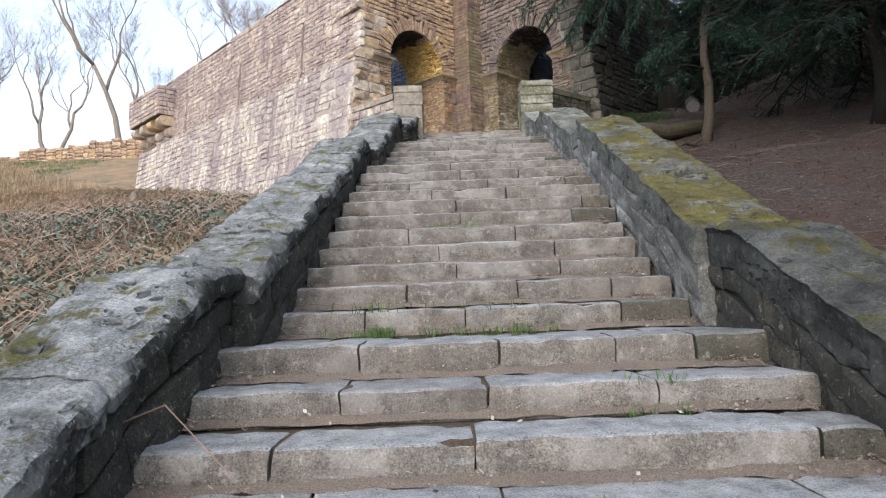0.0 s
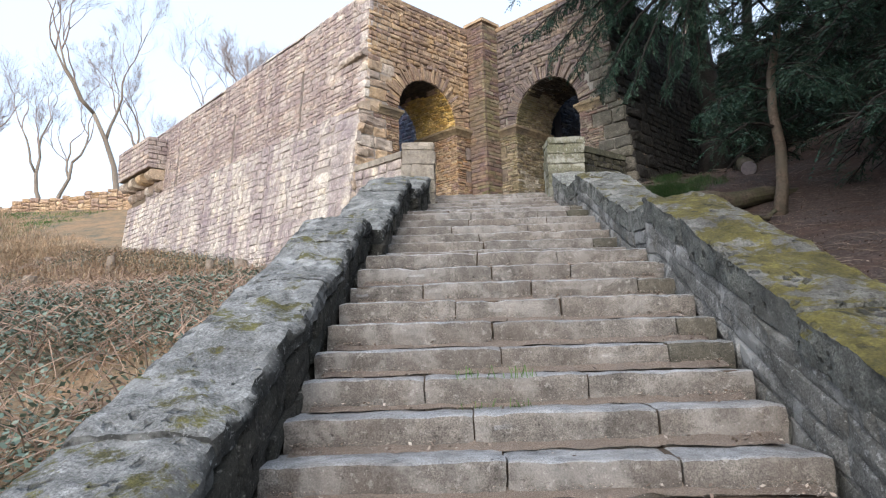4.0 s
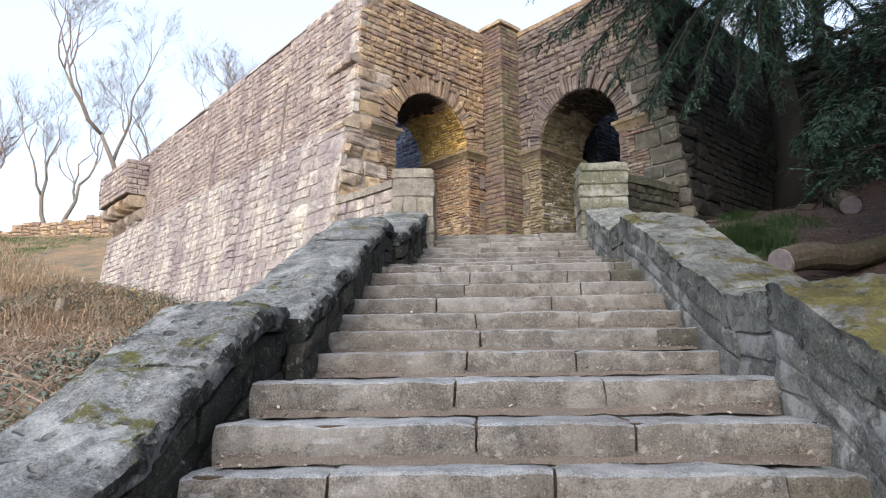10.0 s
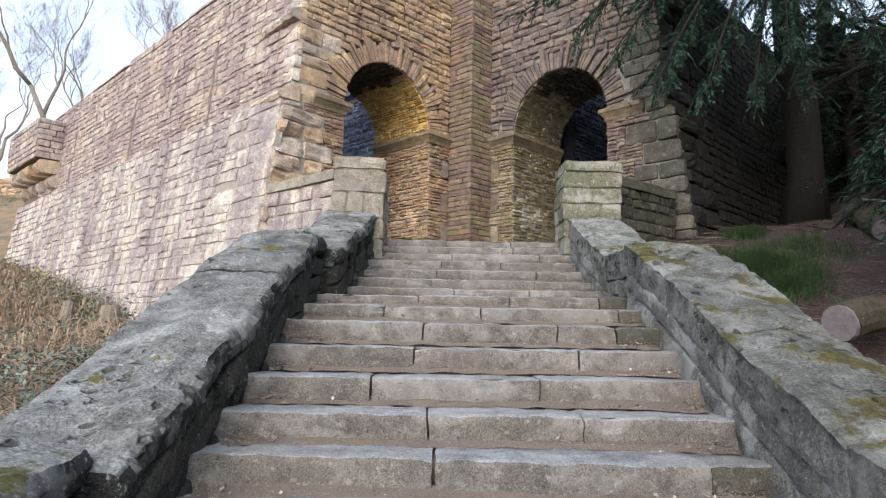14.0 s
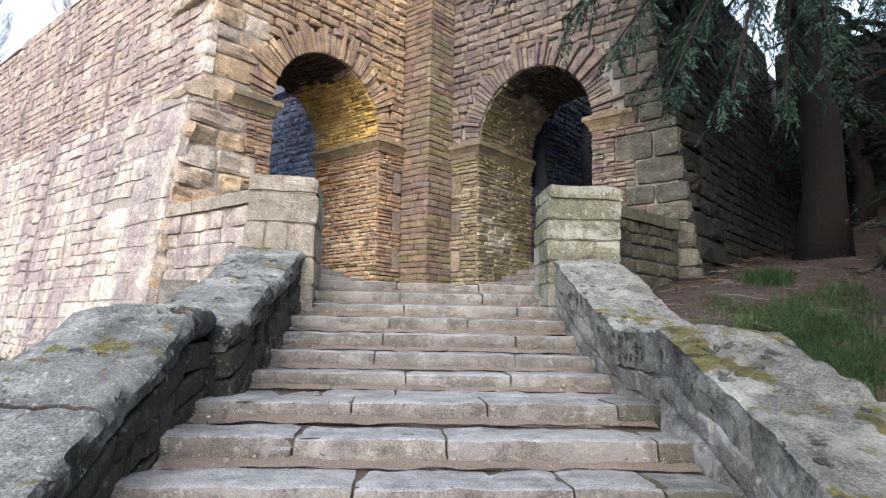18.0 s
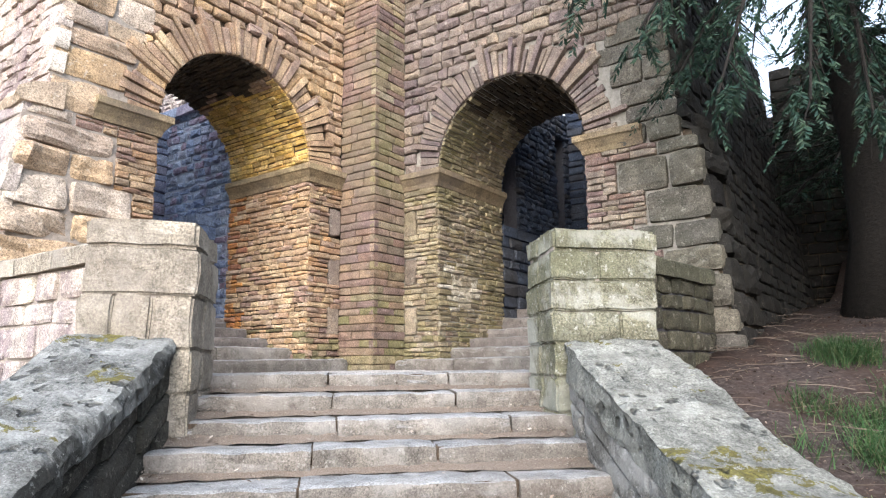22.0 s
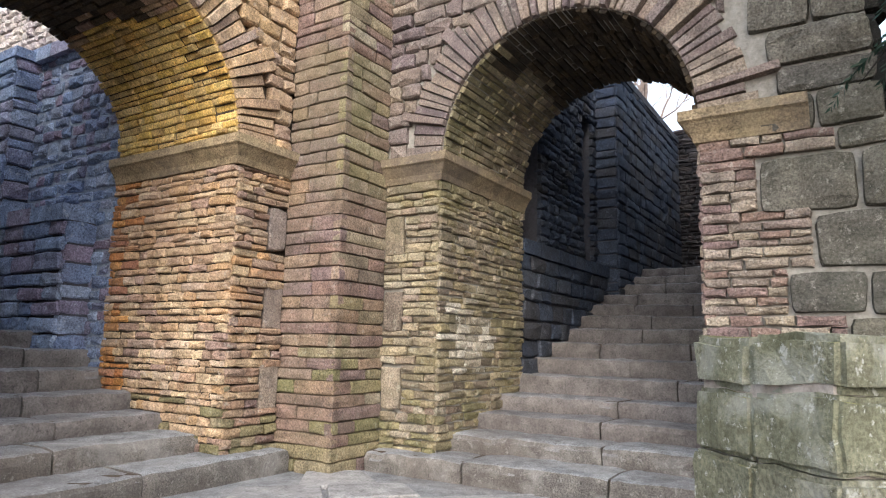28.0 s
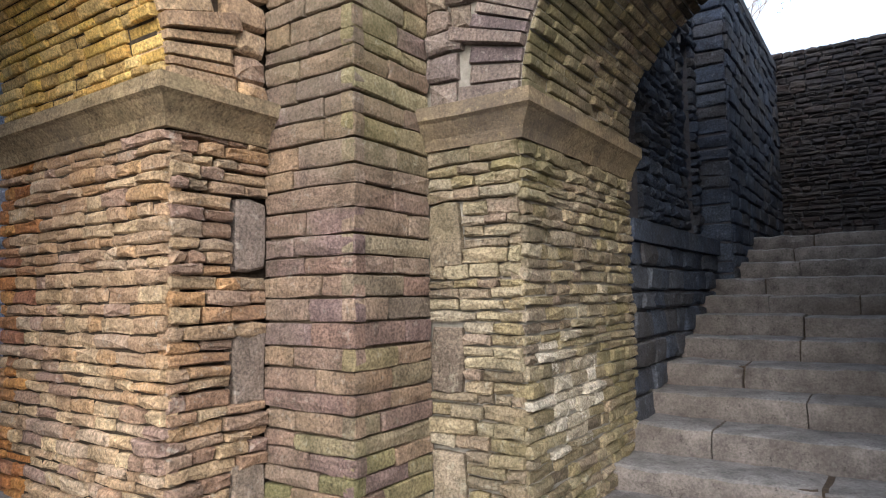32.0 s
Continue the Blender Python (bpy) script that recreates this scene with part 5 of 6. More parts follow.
def cold_wall(name, label, origin, along, out, length, v0, v1, ledges=(), posts=(), openings=(), thick=0.3, mat="coldwall", fine=False):
    base = new(name, None)
    tagged(base, label, "wall", kind="structure")
    f = Face(origin, along, out)
    skin = 0.006 if mat == "coldwall" else -0.03
    V, F = [], []
    cuts = [0.0]
    for a, b, c, d in openings:
        cuts += [a, b]
    cuts.append(length)
    for i, (a, b) in enumerate(zip(cuts, cuts[1:])):
        rows = [(v0, v1)] if i % 2 == 0 else [(v0, openings[i // 2][2]), (openings[i // 2][3], v1)]
        for p, q in rows:
            if q - p > 0.02:
                box_geo(V, F, [f.at(u, v, w) for v in (p, q) for u, w in ((a, skin), (b, skin), (b, -thick), (a, -thick))])
    shell("wall_core", V, F, MAT["mortar_skylit" if mat == "coldwall" else "mortar_cold"], base)

    def spans(v):
        out_, a = [], 0.0
        for p, q, c, d in openings:
            if c < v < d:
                out_.append((a, p))
                a = q
        return out_ + [(a, length)]

    masonry(base, "walling_stone", f, mat, v0, v1, spans, (0.05, 0.1) if fine else (0.075, 0.14), (0.1, 0.27), lambda u, v: u, 0.012, 0.024, 0.014, 0.011, 0.016)
    for u0, u1, z, d in ledges:
        u = u0
        while u < u1:
            ln = min(rnd.uniform(0.35, 0.6), u1 - u)
            vs, fs = [], []
            box_geo(vs, fs, [wob(f.at(a, zz, w), 0.01, 6) for zz in (z - 0.14, z) for a, w in ((u + 0.004, d + 0.04), (u + ln - 0.004, d + 0.04), (u + ln - 0.004, -0.05), (u + 0.004, -0.05))])
            shell("ledge_stone", vs, fs, MAT[mat], base)
            u += ln
        if d > 0.1:
            fl = Face(Vector(origin) + Vector(out) * d, along, out)
            V, F = [], []
            box_geo(V, F, [f.at(u, v, w) for v in (v0, z - 0.14) for u, w in ((u0, d - 0.03), (u1, d - 0.03), (u1, -0.02), (u0, -0.02))])
            shell("bench_core", V, F, MAT["mortar_cold"], base)
            masonry(base, "walling_stone", fl, mat, v0, z - 0.14, lambda v: [(u0, u1)], (0.12, 0.2), (0.2, 0.45), lambda u, v: u, 0.014, 0.022, 0.014, 0.01)
            fe = Face(Vector(origin) + Vector(along) * u0 + Vector(out) * d, -Vector(out), -Vector(along))
            masonry(base, "walling_stone", fe, mat, v0, z - 0.14, lambda v: [(0, d)], (0.12, 0.2), (0.2, 0.45), lambda u, v: 0)
    for u, w, z0, z1, d in posts:
        V, F = [], []
        box_geo(V, F, [f.at(a, zz, o) for zz in (z0, z1) for a, o in ((u, d - 0.02), (u + w, d - 0.02), (u + w, -0.02), (u, -0.02))])
        shell("buttress_core", V, F, MAT["mortar_cold"], base)
        for fc, ln in ((Face(Vector(origin) + Vector(out) * d + Vector(along) * u, along, out), w), (Face(Vector(origin) + Vector(along) * u + Vector(out) * d, -Vector(out), -Vector(along)), d),
                       (Face(Vector(origin) + Vector(along) * (u + w) + Vector(out) * d, -Vector(out), Vector(along)), d)):
            masonry(base, "buttress_stone", fc, mat, z0, z1, lambda v: [(0, ln)], (0.1, 0.2), (0.2, 0.5), lambda u, v: 0)
        vs, fs = [], []
        box_geo(vs, fs, [wob(f.at(a, zz, o), 0.01, 6) for zz in (z1, z1 + 0.1) for a, o in ((u - 0.03, d + 0.03), (u + w + 0.03, d + 0.03), (u + w + 0.03, -0.05), (u - 0.03, -0.05))])
        shell("buttress_cap", vs, fs, MAT[mat], base)


INR = Vector((R2, R2, 0))
INL = Vector((-R2, R2, 0))
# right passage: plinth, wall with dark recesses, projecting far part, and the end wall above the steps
# deepwall and endwall carry the passage's shade in their colour
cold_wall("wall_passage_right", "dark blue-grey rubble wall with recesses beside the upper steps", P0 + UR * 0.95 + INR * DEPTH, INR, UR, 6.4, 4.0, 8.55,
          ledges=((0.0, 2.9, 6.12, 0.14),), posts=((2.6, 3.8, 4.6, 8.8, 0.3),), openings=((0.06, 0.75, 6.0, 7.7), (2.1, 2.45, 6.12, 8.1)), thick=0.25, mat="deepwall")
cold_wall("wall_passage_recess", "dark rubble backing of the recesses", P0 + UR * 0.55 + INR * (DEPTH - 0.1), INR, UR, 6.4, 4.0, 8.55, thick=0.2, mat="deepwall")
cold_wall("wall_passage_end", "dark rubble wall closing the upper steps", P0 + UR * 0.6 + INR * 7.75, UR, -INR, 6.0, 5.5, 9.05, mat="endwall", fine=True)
# unseen far wall, made tall to keep light off the steps
cold_wall("wall_passage_far", "unseen dark rubble wall on the far side of the upper steps", P0 + UR * 3.4 + INR * 7.7, -INR, -UR, 6.2, 4.0, 9.3, thick=0.25, mat="dark")
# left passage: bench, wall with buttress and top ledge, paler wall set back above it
# coldwall holds blue skylight in its colour, the pale upper stone sky brightness
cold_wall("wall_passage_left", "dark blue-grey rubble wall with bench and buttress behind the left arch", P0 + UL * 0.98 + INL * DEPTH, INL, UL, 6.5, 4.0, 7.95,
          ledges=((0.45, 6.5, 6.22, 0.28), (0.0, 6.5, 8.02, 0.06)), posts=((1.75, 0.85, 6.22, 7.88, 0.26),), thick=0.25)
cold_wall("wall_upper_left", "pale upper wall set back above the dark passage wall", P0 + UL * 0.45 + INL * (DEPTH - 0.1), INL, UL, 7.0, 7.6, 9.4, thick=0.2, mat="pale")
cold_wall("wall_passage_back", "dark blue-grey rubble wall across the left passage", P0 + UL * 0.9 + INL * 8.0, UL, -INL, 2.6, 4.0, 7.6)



# ---- plants ----
MAT["bark"] = plain("grey_bark", (0.13, 0.11, 0.09), (0.33, 0.28, 0.235), 30, bump=0.8)
MAT["twig"] = plain("bare_twigs", (0.19, 0.15, 0.135), (0.36, 0.29, 0.255), 8)
MAT["dead_twig"] = plain("dead_twigs", (0.04, 0.032, 0.027), (0.20, 0.16, 0.135), 8)
# near-black: shade of the crowns put into the bark colour
MAT["dark_bark"] = plain("dark_bark", (0.007, 0.0065, 0.006), (0.021, 0.018, 0.016), 25, bump=0.9)
MAT["yew_bark"] = plain("flaking_yew_bark", (0.035, 0.027, 0.022), (0.15, 0.115, 0.09), 22, bump=0.9, c=(0.07, 0.062, 0.05))
MAT["yew_leaf"] = leafy("yew_needles", [(0.012, 0.030, 0.023), (0.024, 0.052, 0.038), (0.016, 0.039, 0.032), (0.038, 0.070, 0.047), (0.020, 0.034, 0.021)])
MAT["straw"] = leafy("dead_grass", [(0.36, 0.27, 0.18), (0.47, 0.38, 0.27), (0.25, 0.175, 0.12), (0.40, 0.28, 0.18), (0.30, 0.25, 0.19)])
MAT["bramble"] = leafy("bramble_stems", [(0.24, 0.165, 0.13), (0.36, 0.26, 0.20), (0.19, 0.135, 0.11)])
MAT["ivy"] = leafy("ivy_leaves", [(0.085, 0.125, 0.105), (0.15, 0.195, 0.16), (0.11, 0.155, 0.12), (0.22, 0.245, 0.20)])
MAT["grass"] = leafy("grass_blades", [(0.06, 0.13, 0.03), (0.10, 0.18, 0.05), (0.05, 0.10, 0.03), (0.14, 0.19, 0.07)])
MAT["litter"] = leafy("leaf_litter", [(0.19, 0.14, 0.115), (0.32, 0.265, 0.22), (0.10, 0.078, 0.065), (0.48, 0.44, 0.40), (0.22, 0.16, 0.13), (0.15, 0.12, 0.10), (0.40, 0.355, 0.31)])
MAT["wood_litter"] = leafy("wood_litter", [(0.05, 0.034, 0.026), (0.12, 0.07, 0.05), (0.03, 0.022, 0.016), (0.30, 0.24, 0.20), (0.08, 0.05, 0.038), (0.04, 0.03, 0.024), (0.12, 0.075, 0.055)])
MAT["wood_grass"] = leafy("shaded_grass", [(0.03, 0.075, 0.03), (0.055, 0.115, 0.045), (0.04, 0.09, 0.035), (0.085, 0.13, 0.06), (0.13, 0.12, 0.075)])
MAT["cut_wood"] = plain("cut_wood", (0.13, 0.115, 0.125), (0.22, 0.195, 0.205), 18)
MAT["mossy_log"] = plain("mossy_bark", (0.028, 0.023, 0.019), (0.10, 0.082, 0.064), 20, bump=0.9, c=(0.045, 0.046, 0.026))
MAT["flower"] = plain("yellow_petals", (0.6, 0.45, 0.03), (0.75, 0.6, 0.06), 20)

prng = random.Random(11)


def tube(V, F, pts, radii, sides=5):
    b0 = len(V)
    for i, (p, r) in enumerate(zip(pts, radii)):
        d = (pts[min(i + 1, len(pts) - 1)] - pts[max(i - 1, 0)]).normalized()
        x = d.orthogonal().normalized()
        y = d.cross(x)
        for k in range(sides):
            a = 2 * math.pi * k / sides
            V.append(tuple(p + (x * math.cos(a) + y * math.sin(a)) * r))
    for i in range(len(pts) - 1):
        for k in range(sides):
            F.append((b0 + i * sides + k, b0 + i * sides + (k + 1) % sides, b0 + (i + 1) * sides + (k + 1) % sides, b0 + (i + 1) * sides + k))
    F.append(tuple(b0 + k for k in reversed(range(sides))))
    F.append(tuple(b0 + (len(pts) - 1) * sides + k for k in range(sides)))


def rand_dir(spread_z=0.4):
    a = prng.uniform(0, 2 * math.pi)
    return Vector((math.cos(a), math.sin(a), prng.uniform(-spread_z, spread_z)))


def bare_tree(x, y, height, label, trunk_r=0.16, stems=1, levels=6, droop=0.12, sink=0.2):
    z = ground_z(x, y) - sink
    base = new("bare_tree", None)
    base.location = (x, y, z)
    tagged(base, label, "tree", group="leafless trees")

    def grow(p, d, ln, r, lev, T, B):
        n = 4 if lev > 1 else 3
        pts = [p]
        for i in range(n):
            d = (d + rand_dir() * 0.30 + Vector((0, 0, 0.16 - droop * (levels - lev) * 0.06))).normalized()
            pts.append(pts[-1] + d * ln / n)
        V, F = T if lev >= levels - 1 else B
        tube(V, F, pts, [max(0.0045, r * (1 - 0.5 * i / n)) for i in range(n + 1)], 7 if lev >= levels - 1 else (4 if lev > 3 else 3))
        if lev == 0:
            return
        for k in range(prng.choice((2, 3, 3)) + (1 if lev < 4 else 0) + (1 if lev < 2 else 0)):
            nd = (d + rand_dir(0.5) * prng.uniform(0.35, 0.8)).normalized()
            grow(pts[n if k == 0 else prng.randint(max(1, n - 2), n)], nd, ln * prng.uniform(0.55, 0.78), r * 0.5, lev - 1, T, B)

    for s in range(stems):
        d = (Vector((0, 0, 1)) + rand_dir(0.1) * (0.12 if stems == 1 else 0.3)).normalized()
        T, B = ([], []), ([], [])
        grow(Vector((0, 0, 0)) + rand_dir(0) * 0.15 * (stems > 1), d, height * 0.33, trunk_r, levels, T, B)
        shell("trunk", *T, MAT["bark"], base, smooth=True)
        shell("bough", *B, MAT["twig"], base)
    return base


def sprays(V, F, p, d, ln, n):
    """A drooping fan of narrow needles-on-twig blades."""
    side = d.cross(Vector((0, 0, 1)))
    side = side.normalized() if side.length > 0.05 else Vector((1, 0, 0))
    for i in range(n):
        s = i / n
        q = p + d * ln * s + Vector((0, 0, -0.35 * ln * s * s))
        for sg in (-1, 1):
            a = (side * sg * prng.uniform(0.6, 1.0) + d * prng.uniform(0.5, 0.9) + Vector((0, 0, prng.uniform(-0.55, 0.05)))).normalized()
            l2 = prng.uniform(0.05, 0.10) * (1.15 - 0.5 * s)
            w = Vector((prng.uniform(-1, 1), prng.uniform(-1, 1), prng.uniform(-0.4, 0.4))).normalized() * prng.uniform(0.007, 0.012)
            b = len(V)
            V += [tuple(q - w * 0.6), tuple(q + a * l2 * 0.5 - w), tuple(q + a * l2), tuple(q + a * l2 * 0.5 + w)]
            F.append((b, b + 1, b + 2, b + 3))


def yew(x, y, trunk, label, limbs, low, top, reach, twigs, fan, lean=(0, 0), z0=None, favour=None, to=()):
    z = ground_z(x, y) - 0.15 if z0 is None else z0
    base = new("yew_tree", None)
    base.location = (x, y, z)
    tagged(base, label, "tree", group="evergreen trees")
    TV, TF, BV, BF, LV, LF = [], [], [], [], [], []
    H = top - z
    pts = [Vector((lean[0] * (i / 9) ** 1.3 + 0.06 * math.sin(i * 1.3), lean[1] * (i / 9) ** 1.3 + 0.05 * math.cos(i * 1.7), H * i / 9)) for i in range(10)]
    tube(TV, TF, pts, [trunk * (1.25 - 0.1 * i) if i < 1 else trunk * (1.02 - 0.085 * i) for i in range(10)], 9)
    TV[:] = [wob(v, trunk * 0.18, 2.2) for v in TV]
    for k in range(limbs):
        f = (low - z + (H - low + z) * (k + prng.random()) / limbs) / H
        p = pts[0].lerp(pts[-1], 0) if f <= 0 else pts[min(8, int(f * 9))].lerp(pts[min(9, int(f * 9) + 1)], f * 9 - int(f * 9))
        az = prng.uniform(0, 2 * math.pi) if favour is None or prng.random() < 0.35 else favour + prng.gauss(0, 0.7)
        L = reach * (1.05 - 0.45 * f) * prng.uniform(0.65, 1.15)
        d = Vector((math.cos(az), math.sin(az), 0))
        q = [p + d * L * t + Vector((0, 0, (0.30 * t - 0.62 * t * t) * L)) + rand_dir() * 0.08 * t for t in (0, 0.2, 0.4, 0.6, 0.8, 1.0)]
        BV, BF = [], []
        tube(BV, BF, q, [trunk * 0.32 * (1 - 0.16 * i) for i in range(6)], 5)
        for j in range(twigs):
            t = 0.18 + 0.82 * (j + prng.random()) / twigs
            i = min(4, int(t * 5))
            s = q[i].lerp(q[i + 1], t * 5 - i)
            dd = (d * prng.uniform(0.1, 0.9) + d.cross(Vector((0, 0, 1))) * prng.choice((-1, 1)) * prng.uniform(0.3, 1.0) + Vector((0, 0, prng.uniform(-0.9, 0.35)))).normalized()
            ln = prng.uniform(0.35, 0.8) * (1.1 - 0.4 * t) * (reach / 3) ** 0.5
            tube(BV, BF, [s, s + dd * ln * 0.6 + Vector((0, 0, -0.03)), s + dd * ln + Vector((0, 0, -0.2 * ln))], [0.012, 0.008, 0.003], 3)
            for m in range(3):
                sprays(LV, LF, s + dd * ln * (0.15 + 0.28 * m) + rand_dir() * 0.06, (dd + rand_dir(0.5) * 0.6).normalized(), ln * 0.75, fan)
        shell("limb", BV, BF, MAT["dark_bark"], base)
    # long boughs that hang out over the stair, with curtains of sprays towards their tips
    for tx, ty, tz in to:
        tip = Vector((tx - x, ty - y, tz - z))
        run = Vector((tip.x, tip.y, 0)).length
        h = min(H * 0.9, max(low - z, tip.z + 0.35 * run + prng.uniform(0.0, 0.5)))
        i = min(8, int(h / H * 9))
        p = pts[i].lerp(pts[i + 1], h / H * 9 - i)
        q = [p.lerp(tip, t) + Vector((0, 0, 0.16 * run * math.sin(math.pi * t))) + rand_dir() * 0.05 * run * t * (1 - t) for t in (0, 0.2, 0.4, 0.6, 0.8, 1.0)]
        BV, BF = [], []
        tube(BV, BF, q, [max(0.008, trunk * 0.2 * (1 - 0.18 * i)) for i in range(6)], 5)
        for j in range(24):
            t = 0.35 + 0.65 * (j + prng.random()) / 24
            i = min(4, int(t * 5))
            s = q[i].lerp(q[i + 1], t * 5 - i)
            out = (q[i + 1] - q[i]).normalized()
            dd = (out * prng.uniform(0.2, 0.9) + out.cross(Vector((0, 0, 1))) * prng.choice((-1, 1)) * prng.uniform(0.2, 0.9) + Vector((0, 0, prng.uniform(-0.9, 0.15)))).normalized()
            ln = prng.uniform(0.28, 0.62) * (1.15 - 0.45 * t)
            tube(BV, BF, [s, s + dd * ln * 0.6 + Vector((0, 0, -0.04)), s + dd * ln + Vector((0, 0, -0.25 * ln))], [0.008, 0.006, 0.003], 3)
            for m in range(4):
                sprays(LV, LF, s + dd * ln * (0.1 + 0.25 * m) + rand_dir() * 0.05, (dd + rand_dir(0.5) * 0.6 + Vector((0, 0, -0.25))).normalized(), ln * 0.6, fan)
        shell("limb", BV, BF, MAT["dark_bark"], base)
    shell("trunk", TV, TF, MAT["dark_bark"] if trunk > 0.12 else MAT["yew_bark"], base, smooth=True)
    shell("crown", LV, LF, MAT["yew_leaf"], base)


yew(4.88, 10.5, 0.095, "slender yew with pale flaking trunk and drooping dark green sprays", 22, 4.1, 8.0, 1.15, 18, 11, lean=(0.6, 0.3),
    to=((3.85, 10.4, 4.4), (4.9, 9.3, 4.45), (5.5, 9.5, 4.4), (6.0, 9.9, 4.9), (5.4, 9.2, 5.4)))
yew(5.95, 15.2, 0.30, "large dark yew with a thick trunk beside the ruin", 34, 9.2, 13.0, 3.9, 32, 13, lean=(-0.3, -0.2), favour=radians(225),
    to=((1.4, 13.2, 8.1), (1.5, 13.2, 7.0), (2.0, 13.2, 6.65), (2.5, 13.2, 6.4), (3.0, 13.15, 5.95), (3.6, 13.05, 5.9), (4.3, 13.3, 5.9), (3.4, 14.4, 6.6),
        (2.1, 13.4, 7.6), (1.7, 13.4, 8.6), (1.1, 13.4, 9.3), (2.6, 12.8, 8.2), (3.0, 13.6, 7.4), (1.9, 14.2, 9.4), (2.5, 14.0, 8.8), (3.2, 13.0, 9.0),
        (4.6, 13.0, 6.5), (5.0, 13.3, 6.1), (4.3, 12.7, 7.2), (5.2, 13.0, 7.0), (5.6, 12.8, 6.4)))
yew(8.2, 11.6, 0.22, "dense dark yew in the wood", 30, 5.0, 8.6, 3.8, 22, 8)
yew(9.6, 16.2, 0.26, "dense dark yew behind the others", 22, 6.2, 10.4, 4.0, 20, 8)
# added out of view; its long boughs keep sky light off the bank
yew(8.0, 6.4, 0.2, "dense dark yew added beside the bank to keep light off it", 40, 4.4, 10.0, 3.6, 22, 8,
    to=((4.6, 7.2, 5.7), (5.0, 8.2, 5.8), (4.2, 6.4, 6.3), (5.6, 6.0, 5.4), (4.9, 7.7, 6.5)))
# unseen canopy, added to darken the passage below it
yew(8.9, 19.2, 0.24, "unseen dark yew added behind the ruin to shade the passage", 40, 11.6, 14.0, 4.6, 26, 9, favour=radians(185))
# unseen tree, added to darken the bank and lower parapet
yew(5.9, 0.6, 0.2, "unseen dark yew added at the stair foot to shade the bank", 40, 3.3, 8.5, 3.6, 24, 9)
# the long boughs here hang above the view, added to shade the bank
yew(7.2, 4.6, 0.17, "dark yew hanging over the bank beside the stair", 44, 3.9, 9.5, 3.2, 26, 9,
    to=((4.6, 4.0, 5.2), (4.4, 5.2, 5.4), (4.8, 6.2, 5.2), (3.9, 4.8, 5.9), (5.2, 3.2, 5.0)))
yew(12.5, 13.0, 0.26, "dark yew deep in the wood", 24, 6.0, 10.0, 4.4, 16, 8)
# two unseen trees, added to close off the sky on the right
yew(8.6, 1.0, 0.22, "unseen dark yew added lower down the wood to block light", 26, 3.0, 10.0, 3.8, 15, 8)
yew(12.0, 6.5, 0.24, "unseen tall dark yew added in the wood to block light", 26, 5.0, 13.0, 4.2, 15, 8)

# backing grove with low limbs, added to block light from the east
for x, y, h, reach in ((10.4, 9.2, 6.5, 3.2), (10.9, 14.0, 5.2, 3.0), (11.6, 17.6, 4.6, 3.2), (13.6, 10.6, 7.5, 3.6), (14.2, 15.4, 6.0, 3.4), (10.2, 3.6, 7.0, 3.4), (13.2, 2.6, 8.0, 3.8), (8.2, 17.4, 3.6, 2.4)):
    yew(x, y, 0.2, "dark bushy yew added at the back of the wood to block light", 26, ground_z(x, y) + 0.9, ground_z(x, y) + h, reach, 20, 8)
# its long boughs are unseen, added as shade for the bank
yew(7.0, 8.9, 0.14, "dark yew with low drooping sprays over the bank", 36, 3.7, 7.4, 2.8, 26, 9,
    to=((4.5, 8.6, 6.2), (4.9, 7.6, 6.0), (5.4, 9.4, 5.6)))

bare_tree(-23.2, 45.0, 23.0, "tall leafless birch with twisted pale limbs on the bank top", 0.25, 1, 7)
bare_tree(-21.2, 46.5, 16.0, "leafless birch with fine drooping twigs", 0.18, 2, 6)
bare_tree(-28.2, 45.5, 15.0, "leafless birch with a spreading purple-brown crown", 0.19, 2, 6)
bare_tree(-35.0, 47.0, 13.0, "leafless tree on the skyline", 0.26, 2, 6)
bare_tree(-9.9, 32.5, 11.0, "leafless tree behind the long wall", 0.2, 2, 6)
bare_tree(2.4, 29.5, 16.0, "tall leafless tree behind the ruin", 0.18, 1, 6)
prng.seed(7)
bare_tree(9.6, 29.0, 13.0, "leafless tree beyond the upper steps", 0.36, 1, 6)


def far_wall():
    base = new("dry_stone_wall", None)
    tagged(base, "low tumbled brown dry stone wall on the bank top", "wall", kind="structure")
    p, q = Vector((-44, 43.0, 0)), Vector((-17.5, 40.5, 0))
    a = (q - p).normalized()
    n = Vector((a.y, -a.x, 0))
    u = 0.0
    L = (q - p).length
    z0 = lambda u: ground_z(*(p + a * u).to_tuple()[:2]) - 0.2
    V, F = extrude(lambda s: [tuple((p + a * L * s + n * w).to_tuple()[:2]) + (z0(L * s) + h,) for w, h in ((0.25, 0), (0.2, 0.75 + 0.3 * math.sin(9 * s)), (-0.2, 0.75 + 0.3 * math.sin(9 * s)), (-0.25, 0))], 40)
    shell("wall_core", V, F, MAT["mortar"], base)
    while u < L:
        ln = prng.uniform(0.35, 0.7)
        zz = z0(u)
        h = 0.0
        while h < 0.85 + 0.3 * math.sin(9 * u / L) + 0.15 * math.sin(31 * u / L):
            hh = prng.uniform(0.18, 0.32)
            STONES.append((base, "wall_stone", "buff", u, block_geo(Face(p + n * 0.22, a, n), u + 0.01, u + ln - 0.01, zz + h + 0.01, zz + h + hh, 0.06, 0.03, 0.03, 0.1, 0.03)))
            h += hh
        u += ln


far_wall()


